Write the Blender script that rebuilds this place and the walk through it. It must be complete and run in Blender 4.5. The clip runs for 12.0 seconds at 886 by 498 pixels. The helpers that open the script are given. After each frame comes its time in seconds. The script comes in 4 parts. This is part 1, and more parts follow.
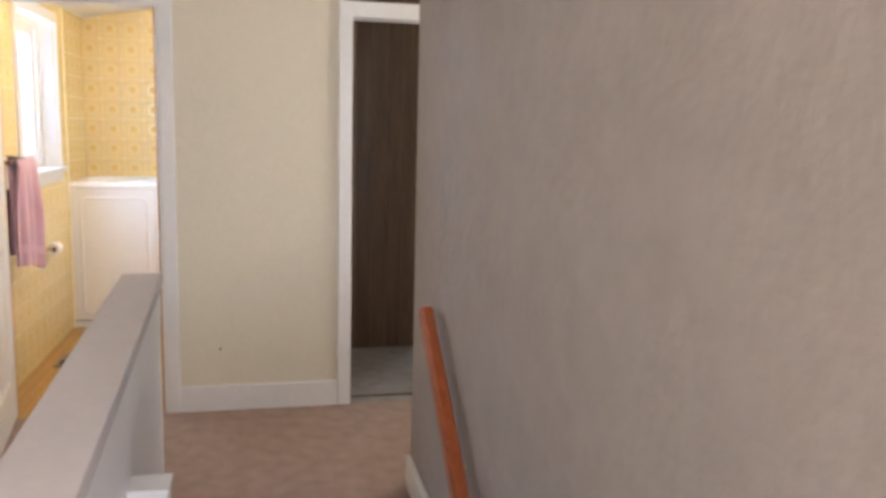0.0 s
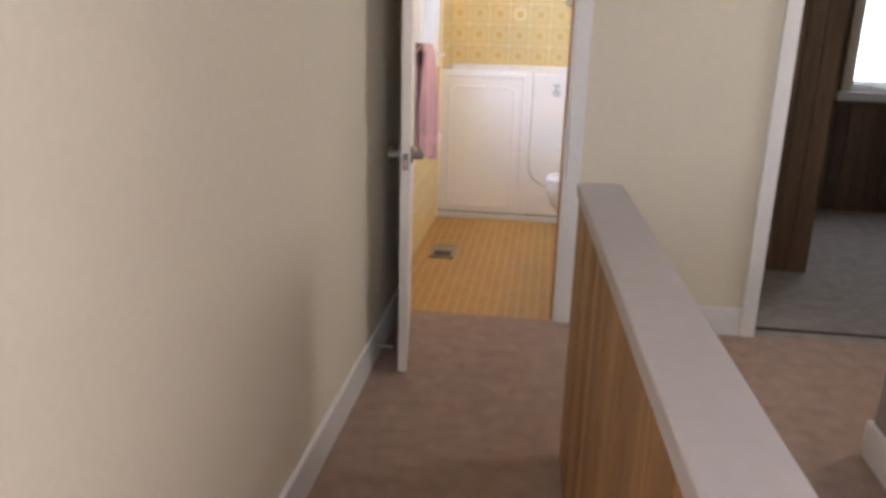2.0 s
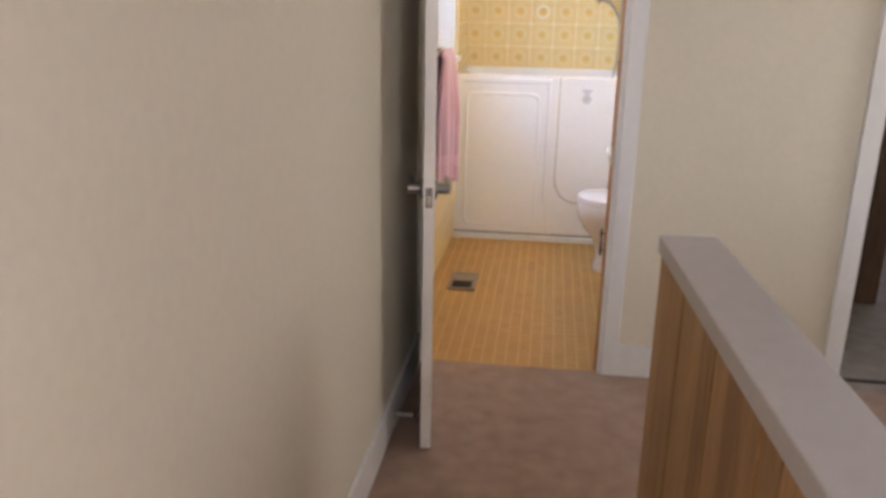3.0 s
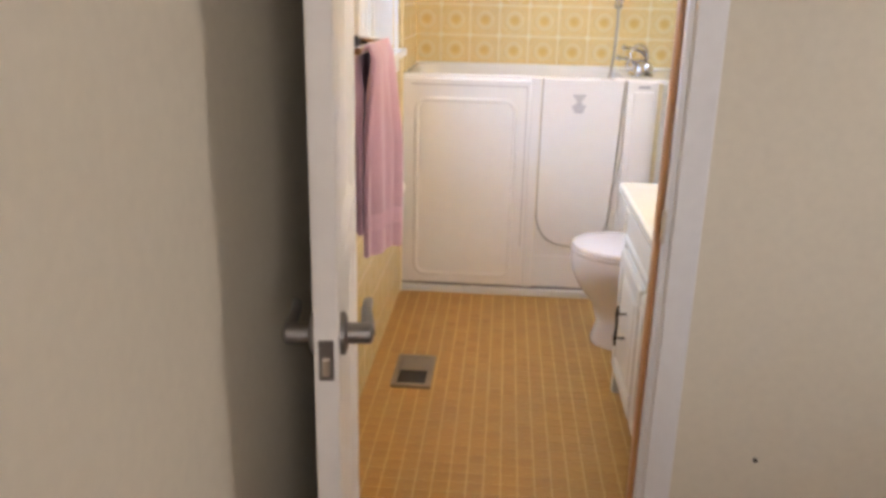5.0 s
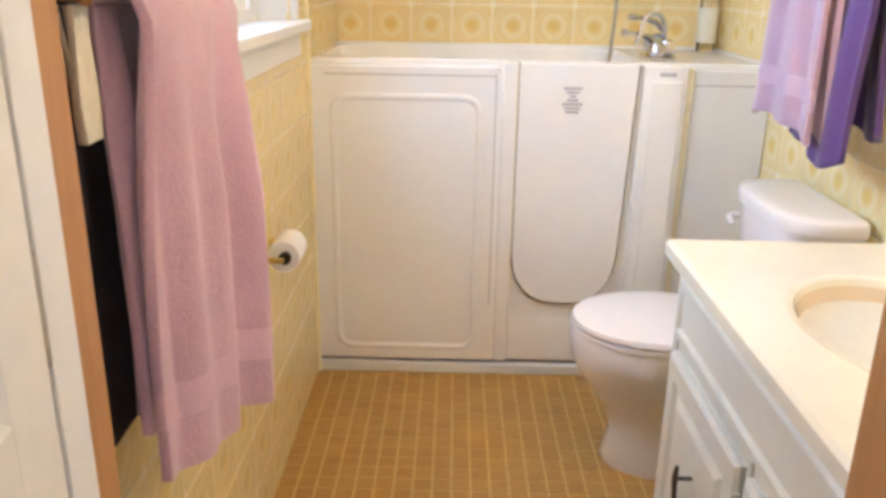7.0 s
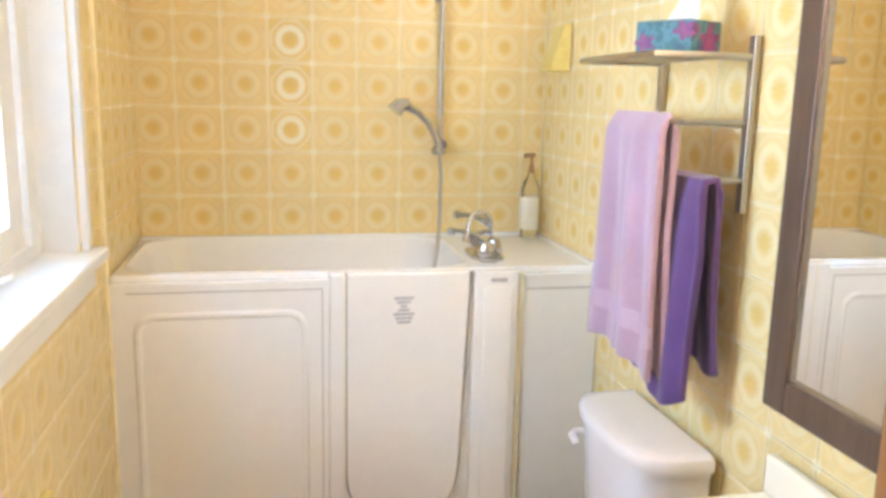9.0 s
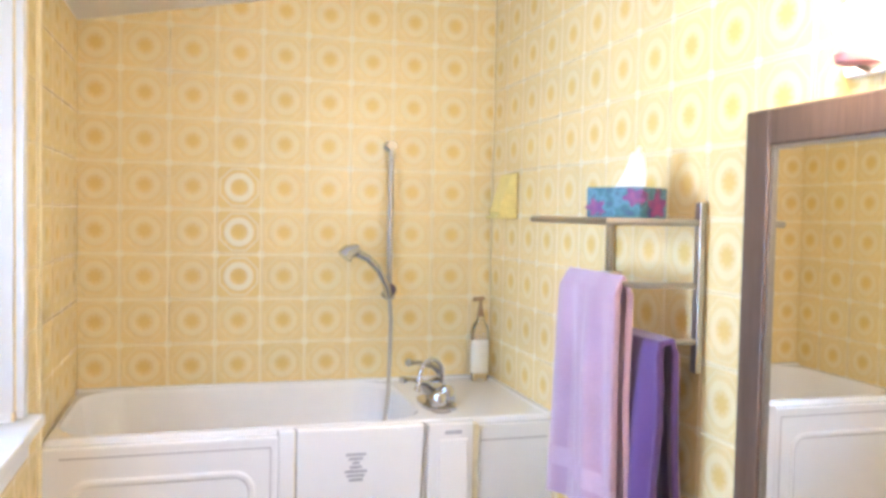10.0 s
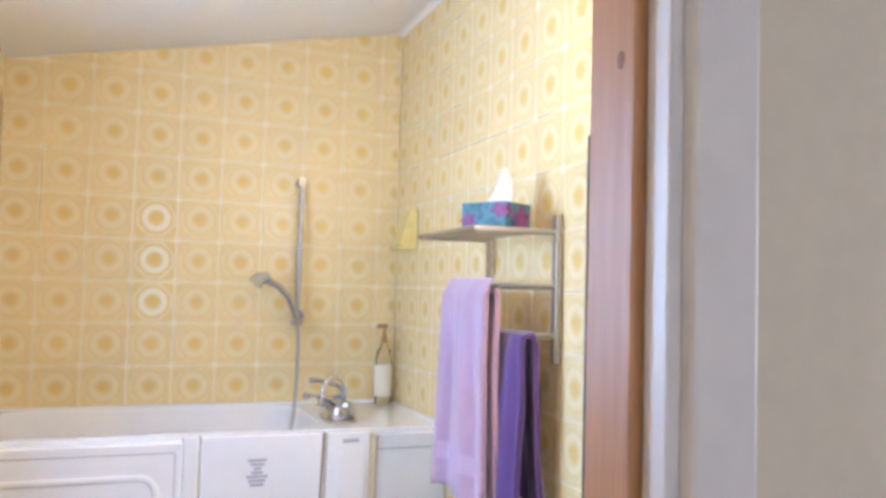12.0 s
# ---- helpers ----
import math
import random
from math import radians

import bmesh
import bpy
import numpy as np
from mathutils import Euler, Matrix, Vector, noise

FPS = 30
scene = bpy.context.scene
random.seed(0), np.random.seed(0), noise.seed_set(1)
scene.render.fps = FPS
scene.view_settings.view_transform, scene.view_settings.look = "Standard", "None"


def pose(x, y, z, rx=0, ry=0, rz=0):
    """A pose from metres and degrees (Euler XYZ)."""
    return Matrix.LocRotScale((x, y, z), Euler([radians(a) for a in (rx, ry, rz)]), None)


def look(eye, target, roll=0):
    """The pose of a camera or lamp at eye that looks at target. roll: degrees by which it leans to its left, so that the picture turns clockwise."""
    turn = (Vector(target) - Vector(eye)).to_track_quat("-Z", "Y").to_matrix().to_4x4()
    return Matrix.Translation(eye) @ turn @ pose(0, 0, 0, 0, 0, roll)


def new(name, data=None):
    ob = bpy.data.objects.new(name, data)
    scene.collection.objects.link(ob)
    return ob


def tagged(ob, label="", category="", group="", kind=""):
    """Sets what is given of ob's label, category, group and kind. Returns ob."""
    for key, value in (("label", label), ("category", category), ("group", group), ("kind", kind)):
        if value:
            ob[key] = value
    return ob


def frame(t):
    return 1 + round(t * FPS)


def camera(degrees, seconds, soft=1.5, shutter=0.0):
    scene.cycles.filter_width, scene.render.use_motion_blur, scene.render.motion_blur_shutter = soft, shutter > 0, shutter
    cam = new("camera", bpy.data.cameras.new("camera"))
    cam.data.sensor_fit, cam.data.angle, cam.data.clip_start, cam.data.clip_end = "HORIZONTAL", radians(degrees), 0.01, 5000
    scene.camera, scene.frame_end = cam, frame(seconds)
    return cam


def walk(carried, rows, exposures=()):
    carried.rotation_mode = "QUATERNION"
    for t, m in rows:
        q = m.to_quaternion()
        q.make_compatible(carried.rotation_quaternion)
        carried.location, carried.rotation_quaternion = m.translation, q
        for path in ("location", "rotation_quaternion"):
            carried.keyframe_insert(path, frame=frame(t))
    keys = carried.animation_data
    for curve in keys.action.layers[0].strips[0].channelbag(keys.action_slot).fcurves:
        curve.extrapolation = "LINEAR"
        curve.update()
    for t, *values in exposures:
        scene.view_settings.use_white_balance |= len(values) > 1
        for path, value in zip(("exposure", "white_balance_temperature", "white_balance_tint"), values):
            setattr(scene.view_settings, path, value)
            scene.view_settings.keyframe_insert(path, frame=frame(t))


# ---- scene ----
cam = camera(57.6, 12.0, soft=3.6)
PATH = [
    (0, (-0.227, 1.812, 1.491), (0.199, 3.743, 1.195), 1.4),
    (0.5, (-0.391, 1.895, 1.414), (-0.043, 3.835, 1.074), 1.5),
    (1, (-0.503, 1.978, 1.391), (-0.455, 3.926, 0.941), 1.3),
    (1.5, (-0.642, 2.1, 1.458), (-0.827, 4.01, 0.897), 1.2),
    (2, (-0.835, 2.283, 1.47), (-1.072, 4.183, 0.893), 1.7),
    (2.5, (-0.971, 2.564, 1.479), (-1.212, 4.46, 0.891), 1.2),
    (3, (-1.011, 2.878, 1.479), (-1.252, 4.774, 0.892), 1.2),
    (5, (-1.123, 4.24, 1.412), (-1.259, 6.14, 0.802), 1.3),
    (5.5, (-1.131, 4.588, 1.392), (-1.241, 6.488, 0.778), 1.2),
    (6, (-1.089, 4.938, 1.36), (-1.161, 6.839, 0.741), 1.2),
    (6.5, (-1.141, 5.235, 1.269), (-1.192, 7.129, 0.629), 1.2),
    (8.5, (-1.154, 5.696, 1.492), (-0.898, 7.581, 0.874), 1.1),
    (9, (-1.152, 5.7, 1.553), (-0.743, 7.622, 1.18), 1.3),
    (9.5, (-1.155, 5.727, 1.6), (-0.67, 7.658, 1.413), 1.1),
    (10, (-1.19, 5.735, 1.651), (-0.63, 7.653, 1.566), 1.2),
    (10.5, (-1.195, 5.752, 1.67), (-0.566, 7.651, 1.653), 1.0),
    (11, (-1.18, 5.724, 1.694), (-0.52, 7.612, 1.727), 0.7),
    (11.5, (-1.154, 5.59, 1.584), (-0.468, 7.467, 1.66), 1.1),
    (12, (-1.15, 5.478, 1.501), (-0.44, 7.345, 1.599), 1.5),
]
EXPOSURES = [(0.0, 0.25, 6400, 18), (0.5, 0.18, 6400, 18), (1.5, 0.0, 6200, 19), (3.0, 0.0, 6300, 20), (5.0, 0.03, 6500, 20), (6.5, 0.06, 6700, 18), (8.5, 0.1, 6800, 12), (9.5, 0.0, 6500, 16), (10.5, 0.05, 5600, 20), (11.0, 0.06, 5500, 21), (11.5, 0.0, 5650, 21), (12.0, -0.1, 5700, 20)]
walk(cam, [(t, look(eye, target, roll)) for t, eye, target, roll in PATH], EXPOSURES)


# ---- world and light ----
world = bpy.data.worlds.new("sky")
scene.world = world
world.use_nodes = True
wn, wl = world.node_tree.nodes, world.node_tree.links
sky = wn.new("ShaderNodeTexSky")
sky.sky_type, sky.sun_disc = "NISHITA", False
sky.sun_elevation, sky.sun_rotation = radians(72), radians(90)
wl.new(sky.outputs[0], wn["Background"].inputs[0])
wn["Background"].inputs[1].default_value = 0.12


def lamp(name, kind, m, power, color, size=0.1, size_y=None):
    data = bpy.data.lights.new(name, kind)
    data.energy, data.color = power, color
    if kind == "AREA":
        data.shape, data.size, data.size_y = "RECTANGLE", size, size_y or size
    elif kind == "POINT":
        data.shadow_soft_size = size
    else:
        data.angle = size
    ob = new(name, data)
    ob.matrix_world = m
    return ob


lamp("sun", "SUN", look((4, 4.2, 12), (0, 4, 0)), 2.5, (1, 0.95, 0.88), radians(0.5))
lamp("bath_daylight", "AREA", look((-1.84, 7.28, 1.65), (-1.0, 7.28, 1.5)), 45, (0.62, 0.78, 1.0), 0.95, 1.0)
# added fill lamp in an unseen opening at the hall's south end
lamp("added_hall_light", "AREA", look((-0.13, 0.42, 1.55), (-0.4, 3, 1.35)), 12, (0.84, 0.89, 1.0), 0.85, 1.2)
# added fill lamp that brightens the west wall through an unseen opening
lamp("added_stair_light", "AREA", look((0.5, 1.2, 1.6), (-1.5, 3.9, 1.2)), 50, (1.0, 0.93, 0.84), 0.9, 1.2)
# added fill lamp east of the landing, out of view, for the door face
lamp("added_landing_light", "AREA", look((1.7, 5.53, 1.6), (-1.5, 4.9, 1.0)), 11.5, (1.0, 0.94, 0.83), 0.6, 1.05)
lamp("stairwell_daylight", "AREA", look((-0.06, 2.34, -0.85), (-0.2, 6, 1.1)), 15, (0.84, 0.90, 1.0), 0.7, 1.0)
lamp("bedroom_daylight", "AREA", look((1.85, 9.25, 1.6), (1.7, 8, 1.2)), 30, (0.92, 0.97, 1.0), 0.9, 1.3)
for k in range(3):
    lamp("vanity_bulb_light", "POINT", pose(-0.27, 6.72 - 0.2 * k, 1.94), 10.6, (1.0, 0.82, 0.56), 0.045)


# ---- materials ----
def mat(name, color, rough=0.6, metal=0.0, vary=0.12, scale=6.0, fine=60.0, bump=0.15, dist=0.002, second=None, stretch=(1, 1, 1), coat=0.0, rand=0.0, sheen=0.0, tight=0.18, island=False):
    m = bpy.data.materials.new(name)
    m.use_nodes = True
    nt = m.node_tree
    n, l = nt.nodes, nt.links
    b = n["Principled BSDF"]
    b.inputs["Roughness"].default_value, b.inputs["Metallic"].default_value = rough, metal
    b.inputs["Coat Weight"].default_value = coat
    b.inputs["Sheen Weight"].default_value = sheen
    tc, mp = n.new("ShaderNodeTexCoord"), n.new("ShaderNodeMapping")
    mp.inputs["Scale"].default_value = stretch
    l.new(tc.outputs["Object"], mp.inputs[0])
    big, small = n.new("ShaderNodeTexNoise"), n.new("ShaderNodeTexNoise")
    big.inputs["Scale"].default_value, small.inputs["Scale"].default_value = scale, fine
    big.inputs["Detail"].default_value, small.inputs["Detail"].default_value = 5, 4
    for q in (big, small):
        l.new(mp.outputs[0], q.inputs["Vector"])
    add = n.new("ShaderNodeMath")
    add.operation = "ADD"
    l.new(big.outputs[0], add.inputs[0]), l.new(small.outputs[0], add.inputs[1])
    half = n.new("ShaderNodeMath")
    half.operation = "MULTIPLY"
    half.inputs[1].default_value = 0.5
    l.new(add.outputs[0], half.inputs[0])
    value = half.outputs[0]
    if rand:
        info, ma = n.new("ShaderNodeNewGeometry" if island else "ShaderNodeObjectInfo"), n.new("ShaderNodeMath")
        ma.operation = "MULTIPLY_ADD"
        ma.inputs[1].default_value, ma.inputs[2].default_value = rand, -rand / 2
        l.new(info.outputs["Random Per Island" if island else "Random"], ma.inputs[0])
        ad = n.new("ShaderNodeMath")
        l.new(ma.outputs[0], ad.inputs[0]), l.new(value, ad.inputs[1])
        value = ad.outputs[0]
    ramp = n.new("ShaderNodeValToRGB")
    lo = second or tuple(c * (1 - vary) for c in color)
    hi = color if second else tuple(min(1, c * (1 + vary)) for c in color)
    ramp.color_ramp.elements[0].position, ramp.color_ramp.elements[1].position = 0.5 - tight, 0.5 + tight
    ramp.color_ramp.elements[0].color, ramp.color_ramp.elements[1].color = (*lo, 1), (*hi, 1)
    l.new(value, ramp.inputs[0]), l.new(ramp.outputs[0], b.inputs["Base Color"])
    if bump:
        bp = n.new("ShaderNodeBump")
        bp.inputs["Strength"].default_value, bp.inputs["Distance"].default_value = bump, dist
        l.new(half.outputs[0], bp.inputs["Height"]), l.new(bp.outputs[0], b.inputs["Normal"])
    return m


def ring_tile(name, base, ring, middle, strength, core=0.55):
    """Glazed tile: a pale ring round a golden flower, pale corner dots and edge lines, in the tile's own x and z."""
    m = mat(name, base, 0.22, vary=0.07, scale=4, fine=40, bump=0.0, rand=0.1)
    nt = m.node_tree
    n, l = nt.nodes, nt.links
    b = n["Principled BSDF"]
    tc, sep = n.new("ShaderNodeTexCoord"), n.new("ShaderNodeSeparateXYZ")
    l.new(tc.outputs["Object"], sep.inputs[0])

    def op(kind, a, c=0.0, d=None):
        q = n.new("ShaderNodeMath")
        q.operation = kind
        for i, v in enumerate((a, c) if d is None else (a, c, d)):
            if isinstance(v, (int, float)):
                q.inputs[i].default_value = v
            else:
                l.new(v, q.inputs[i])
        return q.outputs[0]

    x, z = op("ABSOLUTE", sep.outputs[0]), op("ABSOLUTE", sep.outputs[2])
    r = op("SQRT", op("ADD", op("MULTIPLY", x, x), op("MULTIPLY", z, z)))
    ang = op("ARCTAN2", sep.outputs[2], sep.outputs[0])
    petal = op("MULTIPLY", op("SINE", op("MULTIPLY", ang, 8.0)), 0.0035)
    rr = op("ADD", r, petal)

    def band(v, at, width):
        return op("SUBTRACT", 1.0, op("SMOOTH_MIN", op("DIVIDE", op("ABSOLUTE", op("SUBTRACT", v, at)), width), 1.0, 0.1))

    def ramp(v, lo, hi):
        q = n.new("ShaderNodeMapRange")
        q.interpolation_type = "SMOOTHSTEP"
        q.inputs[1].default_value, q.inputs[2].default_value = lo, hi
        l.new(v, q.inputs[0])
        return q.outputs[0]

    def flat(v, at, half):
        return op("SUBTRACT", 1.0, ramp(op("ABSOLUTE", op("SUBTRACT", v, at)), half * 0.6, half * 1.4))

    edge = 0.0745
    dx, dz = op("SUBTRACT", edge, x), op("SUBTRACT", edge, z)
    corner = op("SQRT", op("ADD", op("MULTIPLY", dx, dx), op("MULTIPLY", dz, dz)))
    eight = op("MAXIMUM", op("MAXIMUM", x, z), op("MULTIPLY", op("ADD", x, z), 0.72))
    pale = op("MAXIMUM", flat(r, 0.039, 0.0095), op("MULTIPLY", flat(eight, 0.063, 0.003), 0.65))
    white = op("MAXIMUM", op("SUBTRACT", 1.0, ramp(corner, 0.008, 0.014)), op("MULTIPLY", flat(op("MINIMUM", dx, dz), 0.002, 0.003), 0.42))
    gold = op("SUBTRACT", 1.0, ramp(rr, 0.012, 0.026))
    old = b.inputs["Base Color"].links[0].from_socket
    for fac, col in ((op("MULTIPLY", pale, strength), ring), (op("MULTIPLY", white, min(1.0, strength + 0.3)), (0.90, 0.84, 0.66)), (op("MULTIPLY", gold, core), middle)):
        mix = n.new("ShaderNodeMix")
        mix.data_type = "RGBA"
        l.new(fac, mix.inputs[0]), l.new(old, mix.inputs[6])
        mix.inputs[7].default_value = (*col, 1)
        old = mix.outputs[2]
    l.new(old, b.inputs["Base Color"])
    bp = n.new("ShaderNodeBump")
    bp.inputs["Strength"].default_value, bp.inputs["Distance"].default_value = 0.35, 0.002
    l.new(op("SUBTRACT", pale, gold), bp.inputs["Height"]), l.new(bp.outputs[0], b.inputs["Normal"])
    return m


def wood(name, light, dark, along="z", rough=0.45, size=1.0, bump=0.2, rand=0.0):
    s = {"x": (0.6, 9, 9), "y": (9, 0.6, 9), "z": (9, 9, 0.6)}[along]
    return mat(name, light, rough, second=dark, scale=3 * size, fine=14 * size, bump=bump, stretch=s, rand=rand)


def glass(name, color, rough=0.02):
    m = bpy.data.materials.new(name)
    m.use_nodes = True
    b = m.node_tree.nodes["Principled BSDF"]
    b.inputs["Base Color"].default_value = (*color, 1)
    b.inputs["Roughness"].default_value, b.inputs["Transmission Weight"].default_value, b.inputs["IOR"].default_value = rough, 1, 1.45
    return m


def glow(name, color, strength):
    m = mat(name, color, 0.3)
    b = m.node_tree.nodes["Principled BSDF"]
    b.inputs["Emission Color"].default_value = (*color, 1)
    b.inputs["Emission Strength"].default_value = strength
    return m


CREAM = mat("cream_wall_paint", (0.71, 0.66, 0.54), 0.7, vary=0.04, scale=1.3, fine=45, bump=0.25, dist=0.002)
# cream plaster, its colour darkened to carry the shade on the stair wall
STAIRWALL = mat("shaded_old_plaster", (0.38, 0.342, 0.317), 0.75, vary=0.07, scale=3.2, fine=13, bump=1.0, dist=0.014)
CEIL = mat("white_ceiling_paint", (0.86, 0.83, 0.79), 0.8, vary=0.03, scale=2, fine=90, bump=0.3)
CAP = mat("grey_white_cap_paint", (0.50, 0.47, 0.48), 0.5, vary=0.05, scale=3, fine=30, bump=0.1)
TRIM = mat("white_trim_paint", (0.76, 0.76, 0.76), 0.4, vary=0.04, scale=3, fine=30, bump=0.08)
DOORPAINT = mat("white_door_paint", (0.78, 0.76, 0.72), 0.38, vary=0.04, scale=3, fine=30, bump=0.06)
CARPET = mat("brown_carpet", (0.37, 0.235, 0.165), 0.95, vary=0.1, second=(0.23, 0.14, 0.095), scale=13, fine=230, bump=0.8, dist=0.007, sheen=0.3, tight=0.13)
CARPET2 = mat("grey_carpet", (0.29, 0.25, 0.22), 0.95, second=(0.15, 0.125, 0.105), scale=13, fine=230, bump=0.8, dist=0.007, sheen=0.3, tight=0.13)
GROUT = mat("pale_grout", (0.86, 0.76, 0.50), 0.8, scale=20, fine=120)
TILE = ring_tile("ring_tile_glaze", (0.82, 0.64, 0.31), (0.86, 0.76, 0.49), (0.74, 0.47, 0.10), 0.55)
TILE_FAINT = ring_tile("faint_ring_tile_glaze", (0.83, 0.66, 0.33), (0.86, 0.76, 0.49), (0.74, 0.47, 0.10), 0.22, 0.28)
TILE_NEW = ring_tile("bright_ring_tile_glaze", (0.80, 0.61, 0.26), (0.92, 0.87, 0.70), (0.74, 0.47, 0.10), 0.85)
VINYL = mat("ochre_floor_tile", (0.52, 0.29, 0.075), 0.42, second=(0.40, 0.21, 0.05), scale=9, fine=70, bump=0.25, rand=0.16)
VINYL_FAR = mat("ochre_floor_tiles", (0.52, 0.29, 0.075), 0.42, second=(0.40, 0.21, 0.05), scale=9, fine=70, bump=0.25, rand=0.16, island=True)
VGROUT = mat("ochre_floor_joint", (0.66, 0.45, 0.18), 0.6, scale=12, fine=70)
TUB = mat("white_acrylic", (0.85, 0.84, 0.83), 0.2, vary=0.02, scale=2, fine=20, bump=0.0, coat=0.3)
SEAM = mat("grey_gasket_and_gap", (0.16, 0.15, 0.14), 0.6)
YSEAL = mat("yellowed_sealant", (0.78, 0.70, 0.50), 0.5)
CERAMIC = mat("white_ceramic", (0.80, 0.76, 0.77), 0.1, vary=0.02, scale=2, fine=20, bump=0.0, coat=0.5)
COUNTER = mat("cream_cultured_marble", (0.84, 0.80, 0.68), 0.18, vary=0.04, scale=3, fine=18, bump=0.0, coat=0.4)
BOWLC = mat("beige_basin", (0.76, 0.62, 0.45), 0.2, vary=0.05, scale=3, fine=14, bump=0.0, coat=0.4)
CABINET = mat("cream_cabinet_paint", (0.68, 0.655, 0.58), 0.4, vary=0.05, scale=4, fine=30, bump=0.1)
CHROME = mat("chrome", (0.58, 0.58, 0.61), 0.1, 1.0, vary=0.04, bump=0.0)
NICKEL = mat("brushed_nickel", (0.44, 0.41, 0.37), 0.32, 1.0, vary=0.08, fine=120, bump=0.1)
DOORMETAL = mat("dull_nickel", (0.24, 0.23, 0.22), 0.36, 1.0, vary=0.08, fine=120, bump=0.1)
BRONZE = mat("dark_bronze", (0.06, 0.045, 0.035), 0.4, 0.7)
PLATE = mat("steel_strike", (0.55, 0.50, 0.42), 0.35, 1.0)
MAUVE = mat("mauve_terry", (0.60, 0.37, 0.45), 0.95, vary=0.12, scale=9, fine=220, bump=0.9, dist=0.004, sheen=0.5)
LILAC = mat("lilac_terry", (0.43, 0.29, 0.385), 0.95, vary=0.12, scale=9, fine=220, bump=0.9, dist=0.004, sheen=0.5)
PURPLE = mat("purple_terry", (0.085, 0.036, 0.17), 0.95, vary=0.18, scale=9, fine=220, bump=0.9, dist=0.004, sheen=0.4)
BLACKT = mat("black_terry", (0.025, 0.02, 0.03), 0.95, vary=0.2, scale=9, fine=220, bump=0.9, dist=0.004)
CREAMT = mat("cream_terry", (0.72, 0.66, 0.52), 0.95, vary=0.1, scale=9, fine=220, bump=0.9, dist=0.004)
LILACBAND = mat("pale_lilac_band", (0.50, 0.36, 0.46), 0.8, fine=200, bump=0.5)
MAUVEBAND = mat("pale_mauve_band", (0.66, 0.43, 0.51), 0.8, fine=200, bump=0.5)
RAIL = wood("orange_stained_wood", (0.42, 0.115, 0.035), (0.27, 0.06, 0.018), "y", 0.35)
SKIRT = wood("red_brown_wood", (0.22, 0.07, 0.035), (0.13, 0.04, 0.02), "y", 0.5)
JAMBWOOD = wood("orange_pine", (0.52, 0.27, 0.115), (0.42, 0.20, 0.08), "z", 0.4)
KNOT = wood("dark_pine_knot", (0.30, 0.12, 0.045), (0.18, 0.07, 0.025), "y", 0.45, size=4)
PANEL = wood("dark_wood_panel", (0.19, 0.112, 0.066), (0.075, 0.043, 0.025), "z", 0.5, rand=0.3)
PINE = wood("brown_board", (0.42, 0.24, 0.10), (0.22, 0.11, 0.04), "z", 0.5, size=1.3, rand=0.3)
MFRAME = wood("grey_brown_oak", (0.13, 0.08, 0.055), (0.07, 0.042, 0.028), "z", 0.45, size=2)
MIRROR = mat("mirror_silver", (0.92, 0.93, 0.92), 0.01, 1.0, vary=0.0, bump=0.0)
PANE = glass("window_glass", (1, 1, 1))
BLUEPANE = glass("blue_window_glass", (0.62, 0.80, 0.94), 0.03)
CLEAR = glass("clear_plastic", (0.95, 0.93, 0.85), 0.08)
PAPER = mat("white_paper", (0.84, 0.82, 0.80), 0.9, vary=0.03, bump=0.1)
TEAL = mat("painted_card", (0.08, 0.36, 0.46), 0.45, scale=24, fine=34, bump=0.0)
for ramp_node in [q for q in TEAL.node_tree.nodes if q.type == "VALTORGB"]:
    ramp_node.color_ramp.elements[0].position, ramp_node.color_ramp.elements[1].position = 0.36, 0.64
    ramp_node.color_ramp.elements[0].color, ramp_node.color_ramp.elements[1].color = (0.03, 0.03, 0.14, 1), (0.20, 0.03, 0.11, 1)
    for at, tint in ((0.45, (0.02, 0.115, 0.14, 1)), (0.52, (0.07, 0.19, 0.26, 1)), (0.56, (0.02, 0.10, 0.15, 1))):
        ramp_node.color_ramp.elements.new(at).color = tint
MAGENTA = mat("magenta_card", (0.28, 0.05, 0.16), 0.45, second=(0.09, 0.015, 0.14), scale=40, fine=70, bump=0.0)
SOAP = mat("yellow_ceramic", (0.80, 0.66, 0.25), 0.2, bump=0.0)
GROOVE_SHADE = mat("pale_grey_groove_shade", (0.5, 0.48, 0.48), 0.5, bump=0.0)
PRINT = mat("grey_print", (0.42, 0.42, 0.45), 0.6, bump=0.0)
BRASS = mat("yellow_brass", (0.70, 0.50, 0.16), 0.3, 1.0)
PINK = mat("rose_glass", (0.70, 0.30, 0.30), 0.3)
DARK = mat("dark_hole_and_strip", (0.03, 0.022, 0.015), 0.8)
GRILLE = mat("grey_metal_grille", (0.30, 0.25, 0.19), 0.45, 0.5)
BULB = glow("lit_bulb", (1.0, 0.93, 0.82), 14)
SKYGLOW = glow("bright_sky_backdrop", (0.42, 0.72, 1.0), 2.6)
GRASS = mat("lawn", (0.10, 0.16, 0.05), 0.9, scale=0.6, fine=9)


# ---- mesh helpers ----
def mesh_object(name, bm, material, smooth=False):
    me = bpy.data.meshes.new(name)
    bmesh.ops.recalc_face_normals(bm, faces=bm.faces)
    for face in bm.faces:
        face.smooth = smooth
    if smooth:
        for e in bm.edges:
            e.smooth = len(e.link_faces) < 2 or e.calc_face_angle(0) < 0.6
    bm.to_mesh(me)
    bm.free()
    me.materials.append(material)
    return new(name, me)


def part(name, bm, material, parent, label="", smooth=False):
    ob = mesh_object(name, bm, material, smooth)
    ob.parent = parent
    return tagged(ob, label) if label else ob


